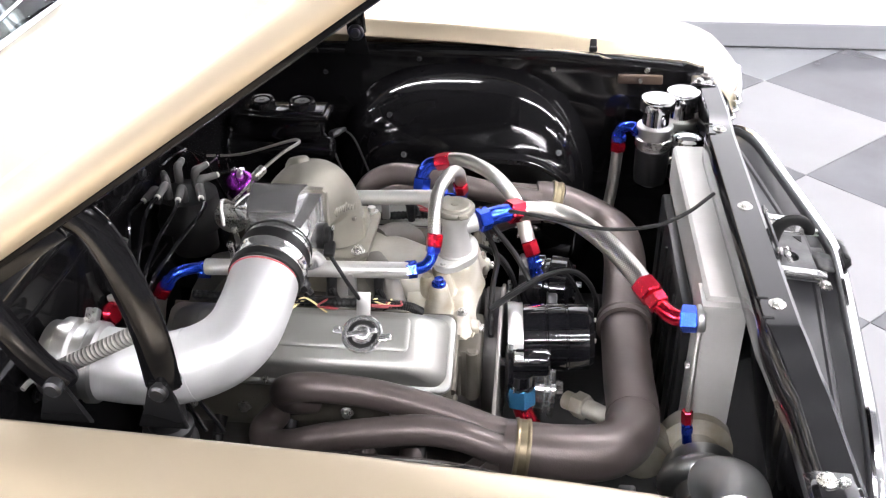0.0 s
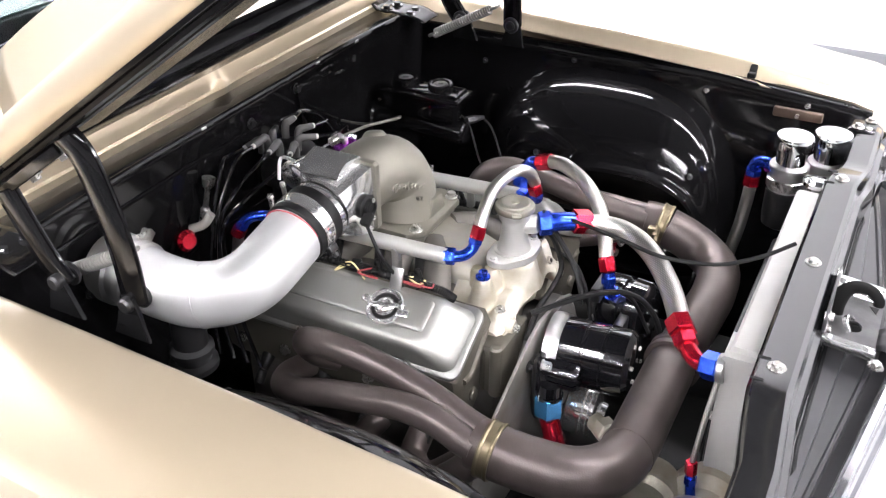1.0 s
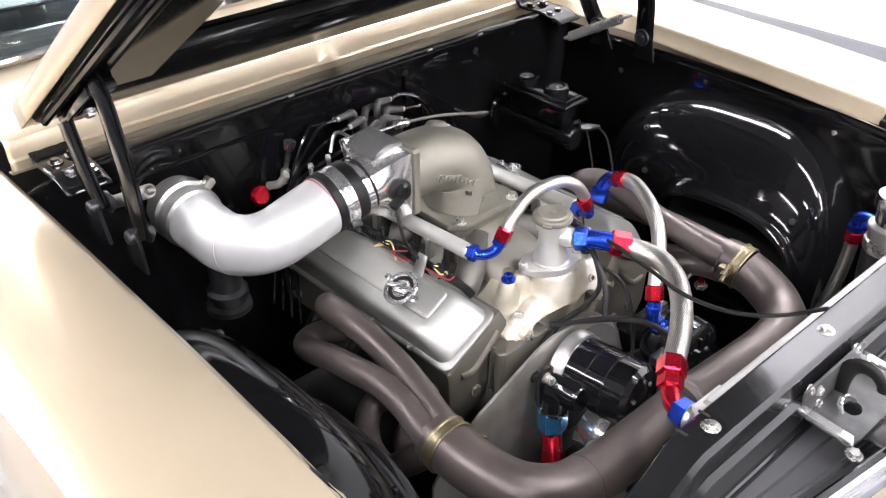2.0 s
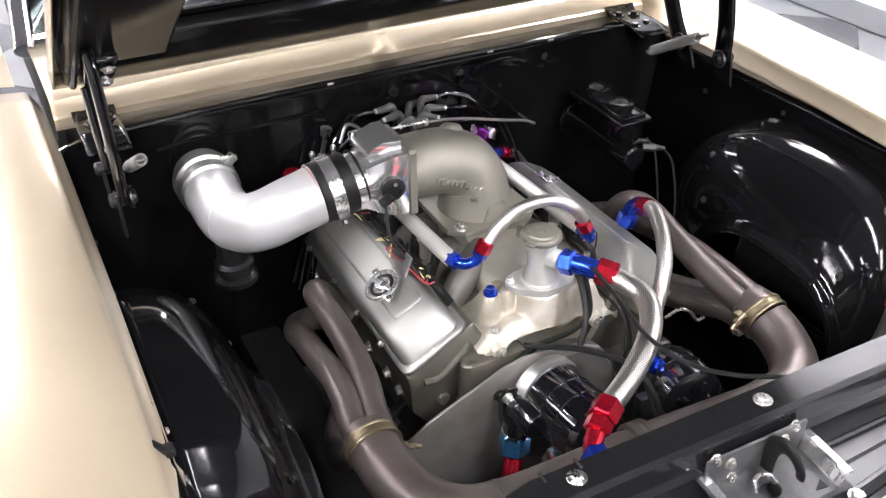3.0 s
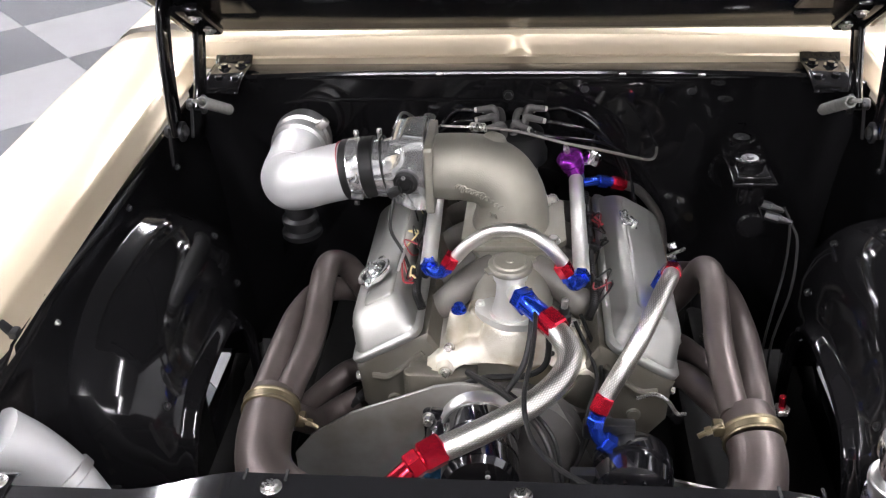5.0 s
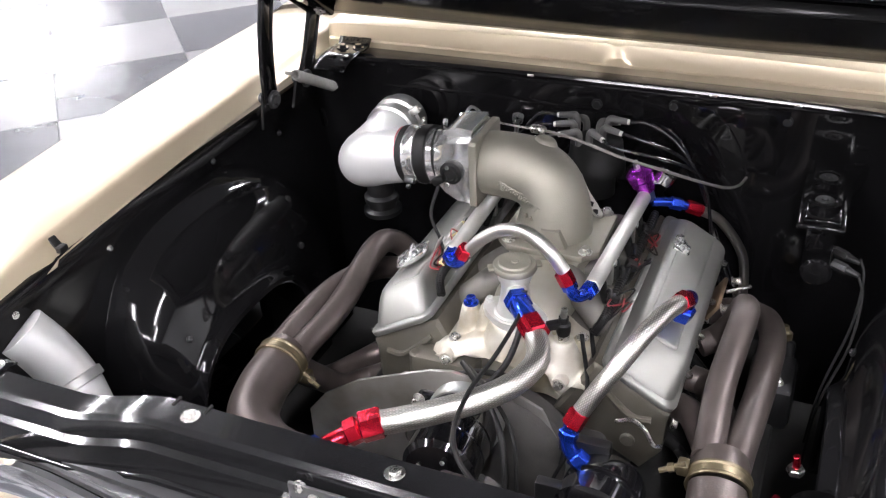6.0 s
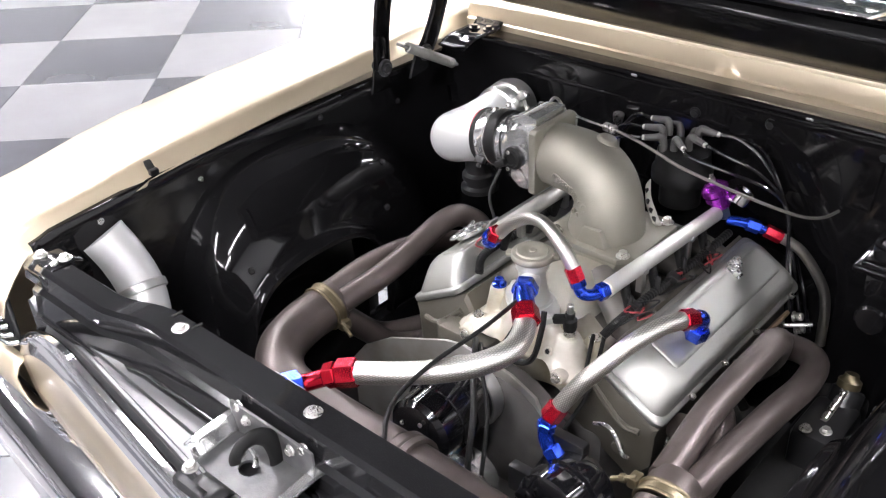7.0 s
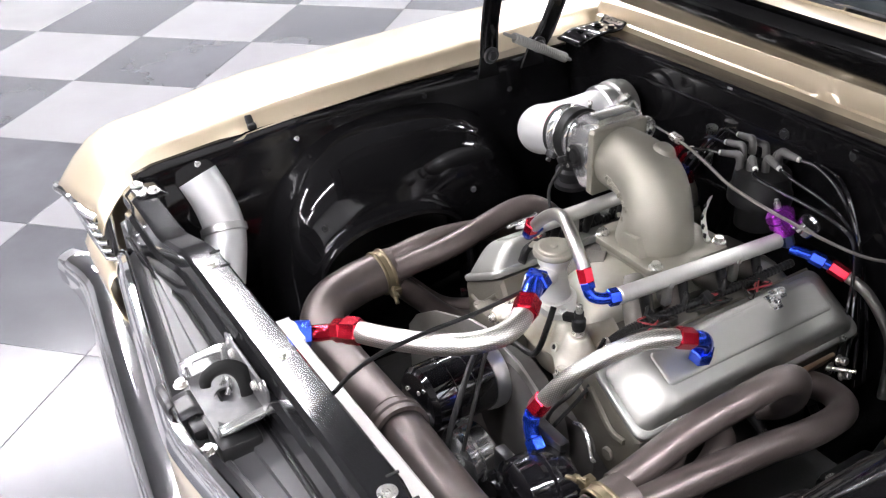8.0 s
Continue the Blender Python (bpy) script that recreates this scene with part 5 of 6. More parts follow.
# hose at the catch can
hose("catch_can_hose", "braided hose with blue elbow below the catch can",
     [(-0.502, 0.552, 0.70), (-0.500, 0.550, 0.66), (-0.49, 0.545, 0.60), (-0.47, 0.53, 0.50)], 0.0125,
     [(BLUE, [(-0.478, 0.592, 0.757), (-0.487, 0.575, 0.762), (-0.498, 0.556, 0.752), (-0.502, 0.552, 0.728)], 0.012, [((-0.476, 0.597, 0.756), (-0.484, 0.581, 0.762), 0.016), ((-0.501, 0.553, 0.738), (-0.502, 0.552, 0.722), 0.016)]),
      (RED, None, 0, [((-0.502, 0.552, 0.722), (-0.502, 0.552, 0.698), 0.0165)])])

# oil feed at the turbocharger
hose("oil_feed_hose", "thin braided oil feed with red and blue ends",
     [(0.160, 0.648, 0.738), (0.174, 0.644, 0.70), (0.196, 0.640, 0.650), (0.219, 0.637, 0.590)], 0.0045,
     [(RED, None, 0, [((0.219, 0.636, 0.594), (0.220, 0.638, 0.570), 0.0095)]),
      (BLUE, [(0.220, 0.638, 0.572), (0.220, 0.640, 0.55), (0.222, 0.643, 0.53)], 0.008, [((0.220, 0.639, 0.565), (0.220, 0.640, 0.55), 0.010)])])

# ---- exhaust ----
def header(s, tubes, coll, clamp, label):
    t = thing("exhaust_header", coll[0], label, "exhaust header", "exhaust headers")
    for p in tubes:
        part("tube", tube(B(), p, 0.0225, 20, 8), HEADER, t, "", 80)
    part("collector", tube(B(), coll, lambda f: 0.0405 + 0.001 * f, 24, 6), HEADER, t, "", 80)
    a, b = Vector(clamp[0]), Vector(clamp[1])
    bm = turned(B(), a, b, [(0.0415, 0), (0.0448, 0.0), (0.0456, 0.10), (0.0450, 0.22), (0.0438, 0.28), (0.0438, 0.72), (0.0450, 0.78), (0.0456, 0.90), (0.0448, 1.0), (0.0415, 1)], 36)
    cl = part("band_clamp", bm, BRASS, t, "yellow zinc V-band clamp")
    m = (a + b) / 2 + (V(0.006, 0, -0.034) if s > 0 else V(0, 0, 0))
    side = clamp[2]
    bm = box(B(), m + Vector((side * 0.050, -0.004, 0.012)), (0.016, 0.022, 0.018), 0.003)
    rod(bm, m + Vector((side * 0.046, 0, 0.022)), m + Vector((side * 0.080, 0.009, 0.006)), 0.004, seg=8)
    bolt(bm, m + Vector((side * 0.060, 0.003, 0.014)), Vector((side, 0.1, -0.4)), 0.007, 0.01)
    part("clamp_bolt", bm, BRASS, cl)
    return t


header(1, [[(0.265, 0.045, 0.61), (0.288, 0.014, 0.628), (0.312, 0.012, 0.665), (0.332, 0.044, 0.692), (0.336, 0.09, 0.697), (0.333, 0.15, 0.689), (0.332, 0.215, 0.673), (0.337, 0.270, 0.660), (0.348, 0.325, 0.648), (0.352, 0.358, 0.642)],
           [(0.265, -0.02, 0.575), (0.31, -0.03, 0.582), (0.350, -0.012, 0.594), (0.370, 0.03, 0.612), (0.374, 0.09, 0.634), (0.377, 0.16, 0.652), (0.376, 0.23, 0.663), (0.380, 0.29, 0.660), (0.386, 0.33, 0.650), (0.390, 0.358, 0.645)],
           [(0.265, 0.12, 0.51), (0.31, 0.11, 0.490), (0.355, 0.16, 0.476), (0.382, 0.24, 0.494), (0.391, 0.310, 0.564), (0.388, 0.358, 0.618)],
           [(0.265, 0.20, 0.51), (0.305, 0.205, 0.488), (0.338, 0.25, 0.496), (0.354, 0.31, 0.560), (0.356, 0.358, 0.616)]],
       [(0.371, 0.352, 0.637), (0.372, 0.36, 0.6365), (0.373, 0.372, 0.636)], ((0.3735, 0.365, 0.6365), (0.373, 0.387, 0.634), -1), "heat stained passenger exhaust header with merging tubes")
header(-1, [[(-0.262, 0.030, 0.585), (-0.288, 0.012, 0.596), (-0.312, 0.012, 0.632), (-0.327, 0.034, 0.682), (-0.333, 0.075, 0.706), (-0.333, 0.12, 0.708), (-0.328, 0.19, 0.698), (-0.324, 0.26, 0.685), (-0.327, 0.345, 0.667), (-0.329, 0.390, 0.660)],
            [(-0.262, -0.060, 0.596), (-0.300, -0.074, 0.600), (-0.338, -0.070, 0.604), (-0.364, -0.046, 0.611), (-0.377, 0.0, 0.620), (-0.382, 0.06, 0.630), (-0.381, 0.13, 0.643), (-0.379, 0.20, 0.651), (-0.374, 0.28, 0.654), (-0.369, 0.350, 0.654), (-0.367, 0.390, 0.653)],
            [(-0.265, 0.13, 0.59), (-0.292, 0.14, 0.588), (-0.325, 0.2, 0.590), (-0.350, 0.28, 0.606), (-0.362, 0.35, 0.624), (-0.364, 0.390, 0.630)],
            [(-0.262, 0.22, 0.60), (-0.285, 0.240, 0.606), (-0.308, 0.285, 0.610), (-0.328, 0.345, 0.626), (-0.332, 0.390, 0.632)]],
       [(-0.348, 0.384, 0.650), (-0.349, 0.396, 0.650), (-0.350, 0.412, 0.648)], ((-0.3500, 0.407, 0.6490), (-0.3512, 0.428, 0.644), 1), "heat stained driver exhaust header with merging tubes")

fl = thing("header_flange", (-0.29, -0.09, 0.62), "stained header flange with bright bolts on the driver side", "flange")
part("plate", box(B(), (-0.272, -0.07, 0.622), (0.008, 0.10, 0.04), 0.003, (0, -30, 0)), HEADWARM, fl)
for p in ((-0.288, -0.012, 0.640), (-0.292, -0.118, 0.632), (-0.296, -0.128, 0.600)):
    part("bolt", bolt(B(), p, (-1, 0, 0.4), 0.007, 0.014, 0.010), STEEL, fl)
part("stud", rod(B(), (-0.285, -0.10, 0.62), (-0.325, -0.12, 0.628), 0.0035, seg=10), STEEL, fl)

cp = thing("crossover_pipe", (0, 0.55, 0.6), "large heat stained exhaust crossover pipe ahead of the engine", "exhaust pipe")
r1 = [(0.373, 0.385, 0.634), (0.370, 0.44, 0.630), (0.352, 0.500, 0.622), (0.305, 0.538, 0.612), (0.24, 0.548, 0.604), (0.15, 0.547, 0.598), (0.03, 0.547, 0.600)]
r2 = [(0.03, 0.547, 0.600), (-0.06, 0.551, 0.602), (-0.15, 0.557, 0.604), (-0.225, 0.559, 0.605), (-0.295, 0.549, 0.607), (-0.338, 0.512, 0.614), (-0.352, 0.465, 0.631), (-0.3515, 0.428, 0.644)]
part("pipe", tube(B(), r1, 0.0415, 32, 8), HEADER, cp, "", 80)
part("pipe", tube(B(), r2, 0.0405, 32, 8), HEADER, cp, "", 80)
bm = turned(B(), (0.02, 0.547, 0.600), (-0.012, 0.549, 0.601), [(0.042, 0), (0.049, 0.05), (0.049, 0.4), (0.046, 0.5), (0.049, 0.6), (0.049, 0.95), (0.042, 1)], 32)
part("joint_clamp", bm, HEADER, cp, "heat stained clamp at the joint")
bm = B()
L = spline(r1, 8)
sweep(bm, L[30:32], 0.0424, 32)
part("weld_seam", bm, HEADER, cp)

# ---- front of the engine ----
mp = thing("motor_plate", (0, 0.33, 0.4), "bare aluminium motor plate across the engine front", "plate")
pts = [(-0.36, 0.36), (0.36, 0.36), (0.36, 0.50), (0.325, 0.545), (0.255, 0.594), (0.12, 0.652), (0.082, 0.66), (-0.02, 0.648), (-0.07, 0.625), (-0.105, 0.56), (-0.13, 0.50), (-0.36, 0.44)]
part("plate", prism(B(), pts, 0.006, (0, 0.333, 0), YQ, 0.001), DIRTYPLATE, mp, "", 30)
for x, z in ((0.13, 0.60), (-0.14, 0.57)):
    part("bolt", bolt(B(), (x, 0.333, z), (0, 1, 0), 0.007, 0.007, 0.011), SATIN, mp)

wp = thing("electric_water_pump", (0.04, 0.41, 0.55), "gloss black electric water pump with alloy ring", "water pump")
a, b = Vector((0.050, 0.346, 0.592)), Vector((0.042, 0.492, 0.598))
bm = turned(B(), a, b, [(0.0, 0.0), (0.03, 0.0), (0.052, 0.08), (0.059, 0.14), (0.059, 0.42), (0.0572, 0.43), (0.0572, 0.45), (0.059, 0.46), (0.059, 0.66), (0.0572, 0.67), (0.0572, 0.69), (0.059, 0.70), (0.058, 0.93), (0.050, 0.99), (0.02, 1), (0, 1)], 40)
part("motor", bm, GLOSS, wp, "gloss black motor can", 35)
bm = turned(B(), a - (b - a) * 0.02, a + (b - a) * 0.17, [(0.03, 0), (0.063, 0.02), (0.064, 0.5), (0.062, 0.6), (0.062, 0.95), (0.03, 1)], 40)
part("ring", bm, BRUSHED, wp, "machined alloy ring")
bm = prism(B(), [(0.03, 0.535), (0.105, 0.52), (0.128, 0.53), (0.138, 0.56), (0.138, 0.60), (0.125, 0.622), (0.10, 0.62), (0.05, 0.56)], 0.014, (0, 0.356, 0), YQ, 0.004)
turned(bm, (0.106, 0.350, 0.586), (0.104, 0.418, 0.588), [(0, 0), (0.027, 0), (0.027, 0.9), (0.023, 1), (0, 1)], 28)
turned(bm, (0.118, 0.370, 0.572), (0.118, 0.370, 0.542), [(0, 0), (0.022, 0), (0.022, 0.75), (0.024, 0.8), (0.024, 1), (0, 1)], 24)
part("housing", bm, GLOSS, wp, "black pump housing", 35)
for p in ((0.129, 0.357, 0.612), (0.130, 0.357, 0.543)):
    part("bolt", bolt(B(), p, (0, 1, 0), 0.008, 0.014, 0.010), STEEL, wp)
for k in range(4):
    ang = k * math.pi / 2 + 0.4
    part("bolt", bolt(B(), b + Vector((0.03 * math.cos(ang), 0, 0.03 * math.sin(ang))), (0, 1, 0), 0.004, 0.004), STEEL, wp)
hose("pump_hose", "hose with light blue nut and red elbow at the pump",
     [(0.128, 0.385, 0.47), (0.14, 0.40, 0.43), (0.15, 0.42, 0.38)], 0.016,
     [(SKYBLUE, None, 0, [((0.118, 0.369, 0.546), (0.120, 0.371, 0.503), 0.0265)]),
      (RED, [(0.120, 0.371, 0.506), (0.122, 0.375, 0.490), (0.130, 0.384, 0.474), (0.140, 0.396, 0.455)], 0.0175, [((0.131, 0.386, 0.470), (0.143, 0.399, 0.445), 0.021)])], RUBBER)

pu = thing("crank_pulley", (0.015, 0.41, 0.4), "machined bare aluminium crank pulley", "pulley")
bm = turned(B(), (0.022, 0.375, 0.455), (0.018, 0.445, 0.450), [(0, 0), (0.048, 0), (0.052, 0.05), (0.052, 0.45), (0.046, 0.5), (0.046, 0.6), (0.052, 0.65), (0.052, 0.75), (0.04, 0.8), (0.02, 0.85), (0.018, 1), (0, 1)], 36)
part("wheel", bm, POLISHED, pu, "", 30)

al = thing("alternator", (-0.12, 0.43, 0.5), "black alternator with vented case", "alternator")
a, b = Vector((-0.190, 0.355, 0.545)), Vector((-0.182, 0.465, 0.548))
bm = turned(B(), a, b, [(0, 0), (0.04, 0), (0.058, 0.1), (0.062, 0.2), (0.062, 0.45), (0.056, 0.48), (0.056, 0.55), (0.062, 0.58), (0.060, 0.85), (0.045, 0.97), (0.02, 1), (0, 1)], 36)
part("case", bm, GLOSS, al, "", 35)
bm = B()
for k in range(10):
    ang = k * math.pi / 5
    box(bm, b + Vector((0.038 * math.cos(ang), -0.006, 0.038 * math.sin(ang))), (0.018, 0.012, 0.006), 0.001, (0, -math.degrees(ang), 0))
bolt(bm, b + Vector((0.035, 0.0, 0.03)), (0, 1, 0), 0.007, 0.012)
part("vent_rib", bm, BLACK, al)
part("bracket", box(B(), (-0.115, 0.42, 0.545), (0.05, 0.02, 0.05), 0.004), SATIN, al)
part("bracket", box(B(), (-0.15, 0.365, 0.605), (0.08, 0.02, 0.03), 0.004), SATIN, al)
bm = tube(B(), [(-0.19, 0.35, 0.655), (-0.215, 0.355, 0.668), (-0.235, 0.36, 0.66), (-0.25, 0.365, 0.64), (-0.262, 0.37, 0.645)], 0.003, 8)
solo("steel_line", bm, STEEL, "bent bright steel line beside the alternator", "pipe")

# ---- distributor ----
di = thing("distributor", (0.0, -0.225, 0.74), "black distributor with grey plug boots", "distributor")
bm = turned(B(), (0.0, -0.222, 0.72), (0.0, -0.222, 0.835), [(0, 0), (0.04, 0), (0.04, 0.4), (0.058, 0.45), (0.058, 0.62), (0.053, 0.68), (0.050, 0.95), (0.042, 1), (0, 1)], 28)
part("cap", bm, RUBBER, di)
for k, (bx, by, sx, fan) in enumerate(((0.018, -0.262, 1, -0.25), (0.030, -0.238, 1, -0.05), (0.028, -0.212, 1, 0.15), (0.012, -0.188, 1, 0.4),
                                        (-0.010, -0.256, -1, -0.5), (-0.030, -0.240, -1, -0.15), (-0.028, -0.210, -1, 0.25), (-0.006, -0.196, -1, 0.75))):
    dd = Vector((sx, fan, -0.12)).normalized()
    zt = 0.862 + 0.008 * ((k * 3) % 4 - 1.5) / 1.5
    p = Vector((bx + 0.014, by, zt))
    bm = tube(B(), [p + V(0, 0, -0.028), p + V(0, 0, -0.012), p + dd * 0.005, p + dd * 0.018, p + dd * 0.036], [0.0074] * 17 + [0.0074 - 0.00010 * j for j in range(16)], 12, 8)
    part("boot", bm, GREYBOOT, di, "grey silicone boot")
    e = p + dd * 0.038
    part("boot_end", rod(B(), e - dd * 0.003, e + dd * 0.003, 0.0050, seg=12, bevel=0.001), CREAMPLASTIC, di)
    g, f = e + dd * 0.004, k % 4
    w = [g, g + dd * 0.035 + V(0, 0, 0.002), Vector((sx * (0.135 + 0.012 * f), by - 0.01, 0.845 - 0.012 * f)), Vector((sx * (0.19 + 0.008 * f), -0.262 + 0.014 * f, 0.76)), Vector((sx * 0.245, -0.245 + 0.02 * f, 0.64)), Vector((sx * 0.30, -0.19 + 0.03 * f, 0.56))]
    part("plug_wire", tube(B(), w, 0.0034, 8, 7), GLOSS, di, "black plug wire")

# fuel pressure regulator
fp = thing("fuel_pressure_regulator", (-0.1, -0.16, 0.74), "purple anodised fuel pressure regulator with chrome gauge", "regulator")
a, b = Vector((-0.112, -0.166, 0.770)), Vector((-0.094, -0.158, 0.815))
bm = turned(B(), a, b, [(0, 0), (0.018, 0), (0.018, 0.3), (0.023, 0.33), (0.023, 0.5), (0.019, 0.53), (0.025, 0.58), (0.025, 0.8), (0.018, 0.95), (0.010, 1), (0, 1)], 24)
part("body", bm, PURPLE, fp)
part("adjuster", turned(B(), b, b + Vector((0.004, 0.002, 0.016)), [(0.006, 0), (0.006, 0.6), (0.004, 0.7), (0.004, 1), (0, 1)], 10), STEEL, fp)
part("adapter", rod(B(), a + V(-0.006, -0.004, -0.022), a + V(0, 0, 0.004), 0.013, seg=6, bevel=0.0015), material("grey_blue_anodised", (0.12, 0.16, 0.25), 0.3, 0.8), fp)
g = Vector((-0.137, -0.178, 0.785))
bm = turned(B(), g, g + Vector((-0.010, -0.004, 0.018)), [(0, 0), (0.018, 0), (0.019, 0.3), (0.019, 1.0), (0.016, 1), (0.016, 0.85), (0, 0.85)], 24)
rod(bm, g, a + V(0, 0, 0.018), 0.006, seg=10)
part("gauge", bm, CHROME, fp, "small chrome gauge")

# throttle cable
tc = thing("throttle_cable", (0.1, -0.07, 0.88), "grey throttle cable from the throttle body to the firewall", "cable")
bm = tube(B(), [(0.07, -0.068, 0.910), (0.034, -0.057, 0.912), (-0.005, -0.048, 0.910), (-0.045, -0.043, 0.902), (-0.09, -0.040, 0.891), (-0.15, -0.066, 0.866), (-0.215, -0.13, 0.820), (-0.252, -0.190, 0.785), (-0.270, -0.240, 0.768), (-0.278, -0.288, 0.762)], 0.0027, 10)
part("sleeve", bm, material("worn_grey_cable_sleeve", (0.12, 0.113, 0.10), 0.5, 0, 0, 0.2, 40), tc)
bm = tube(B(), [(0.17, -0.085, 0.908), (0.12, -0.075, 0.908), (0.07, -0.068, 0.910)], 0.002, 8)
rod(bm, (0.082, -0.070, 0.9095), (0.055, -0.064, 0.911), 0.008, seg=12, bevel=0.002)
part("inner_wire", bm, STEEL, tc)

# drilled bracket behind the elbow
bm = B()
rows = spline([(-0.057, -0.036, 0.772), (-0.044, -0.040, 0.790), (-0.026, -0.054, 0.804), (-0.003, -0.090, 0.815)], 6)
sweep(bm, rows, 0.010, 8, squash=0.15)
br = solo("drilled_bracket", bm, CREAMPLASTIC, "bright drilled strap bracket behind the intake elbow", "bracket")
# strap isn't pierced; black discs give the holes their dark
bm = B()
for k in range(4):
    p = rows[3 + k * 4]
    rod(bm, p + V(-0.003, 0.003, 0), p + V(0.003, -0.003, 0), 0.0045, seg=10)
part("hole", bm, RUBBER, br, "black discs for the dark of the drilled holes")
solo("strap_foot", tube(B(), [(-0.057, -0.036, 0.776), (-0.058, -0.045, 0.765), (-0.056, -0.06, 0.762)], 0.006, 8), STEEL, "steel stand of the drilled bracket", "bracket")

# sender on the firewall and red knob
ob = thing("vacuum_fitting", (0.176, -0.27, 0.78), "silver vacuum fitting on a stalk", "fitting")
bm = turned(B(), (0.19, -0.285, 0.75), (0.176, -0.270, 0.84), [(0, 0), (0.009, 0), (0.009, 0.3), (0.005, 0.35), (0.005, 0.75), (0.010, 0.8), (0.012, 0.98), (0, 1)], 14)
part("stalk", bm, STEEL, ob)
rk = thing("battery_switch", (0.252, -0.29, 0.748), "red knob on the black firewall", "switch")
bm = turned(B(), (0.25, -0.29, 0.745), (0.256, -0.262, 0.752), [(0, 0), (0.010, 0), (0.010, 0.4), (0.018, 0.5), (0.020, 0.75), (0.014, 1), (0, 1)], 20)
part("knob", bm, RED, rk)
bm = tube(B(), [(0.225, -0.285, 0.755), (0.215, -0.262, 0.765), (0.205, -0.25, 0.785)], 0.008, 12)
solo("grey_elbow", bm, CREAMPLASTIC, "pale grey elbow fitting on the firewall", "fitting")

# ---- master cylinder ----
mc = thing("master_cylinder", (-0.43, -0.16, 0.66), "black brake master cylinder with two round caps", "master cylinder")
bm = box(B(), (-0.426, -0.157, 0.768), (0.052, 0.160, 0.058), 0.014)
rod(bm, (-0.428, -0.29, 0.715), (-0.428, -0.06, 0.715), 0.026, seg=24, bevel=0.004)
rod(bm, (-0.428, -0.292, 0.715), (-0.428, -0.278, 0.715), 0.044, seg=28, bevel=0.004)
part("body", bm, BLACK, mc)
bm = box(B(), (-0.424, -0.157, 0.800), (0.080, 0.196, 0.012), 0.005, seg=3)
box(bm, (-0.424, -0.157, 0.808), (0.060, 0.176, 0.010), 0.004, seg=3)
part("reservoir_lid", bm, BLACK, mc, "gloss black stepped reservoir lid")
for y in (-0.206, -0.119):
    c = Vector((-0.422, y, 0.8125))
    bm = turned(B(), c, c + V(0, 0, 0.0155), [(0, 0), (0.0275, 0), (0.028, 0.15), (0.028, 0.85), (0.0255, 1), (0.0195, 1), (0.0185, 0.75), (0, 0.75)], 28)
    cap = part("reservoir_cap", bm, BLACK, mc, "round black reservoir cap")
    part("cap_centre", turned(B(), c + V(0, 0, 0.0115), c + V(0, 0, 0.0165), [(0, 0), (0.016, 0), (0.015, 0.5), (0.007, 0.6), (0.006, 1), (0, 1)], 20), SATIN, cap, "dull grey cap centre")
for y, z in ((-0.07, 0.735), (-0.13, 0.725)):
    bm = B()
    rod(bm, (-0.452, y, z), (-0.475, y + 0.012, z - 0.002), 0.009, seg=6, bevel=0.001)
    rod(bm, (-0.475, y + 0.012, z - 0.002), (-0.495, y + 0.022, z - 0.004), 0.007, 0.004, 12)
    part("line_nut", bm, SATIN, mc)
for k, y in enumerate((-0.06, -0.12)):
    bm = tube(B(), [(-0.495, y + 0.01, 0.728), (-0.505, y + 0.03, 0.70), (-0.50, y + 0.06, 0.62), (-0.47, y + 0.1 + 0.02 * k, 0.52), (-0.46, y + 0.15, 0.42)], 0.0024, 8)
    part("brake_line", bm, MATTE, mc)

# ---- radiator ----
rad = thing("radiator", (-0.1, 0.675, 0.3), "welded aluminium radiator with a folded top tank", "radiator")
bm = prism(B(), [(0.652, 0.69), (0.652, 0.764), (0.657, 0.770), (0.712, 0.770), (0.714, 0.69)], 0.535, (-0.385, 0, 0), XQ, 0.002)
part("top_tank", bm, ALUPLATE, rad, "bare folded aluminium tank", 30)
bm = B()
loft(bm, [[Vector((x, y, z)) for x, y in ((0.10, 0.646), (0.165, 0.646), (0.165, 0.714), (0.10, 0.714))] for z in (0.30, 0.62, 0.740, 0.760)], close=True, caps=True)
part("side_tank", bm, ALUPLATE, rad, "bare aluminium side tank", 30)
bm = rod(B(), (0.157, 0.652, 0.731), (0.157, 0.640, 0.730), 0.0225, seg=20, bevel=0.002)
part("inlet", bm, BRUSHED, rad)
bm = box(B(), (-0.14, 0.682, 0.49), (0.48, 0.05, 0.40), 0.004)
part("core", bm, SATIN, rad, "dark radiator core")
bm = box(B(), (-0.12, 0.643, 0.50), (0.42, 0.02, 0.38), 0.006)
sh = part("fan_shroud", bm, SATIN, rad, "black fan shroud")
for k in range(5):
    part("shroud_rib", rod(B(), (-0.25 + k * 0.08, 0.632, 0.36), (-0.25 + k * 0.08, 0.632, 0.66), 0.004, seg=6), SATIN, sh)
bm = turned(B(), (-0.416, 0.684, 0.752), (-0.418, 0.685, 0.784), [(0, 0), (0.02, 0), (0.02, 0.5), (0.030, 0.55), (0.030, 0.8), (0.022, 0.9), (0.012, 1), (0, 1)], 24)
part("cap", bm, CHROME, rad, "chrome radiator cap")
for x, z in ((0.115, 0.70), (0.135, 0.62)):
    part("bolt", bolt(B(), (x, 0.646, z), (0, -1, 0), 0.007, 0.008), STEEL, rad)

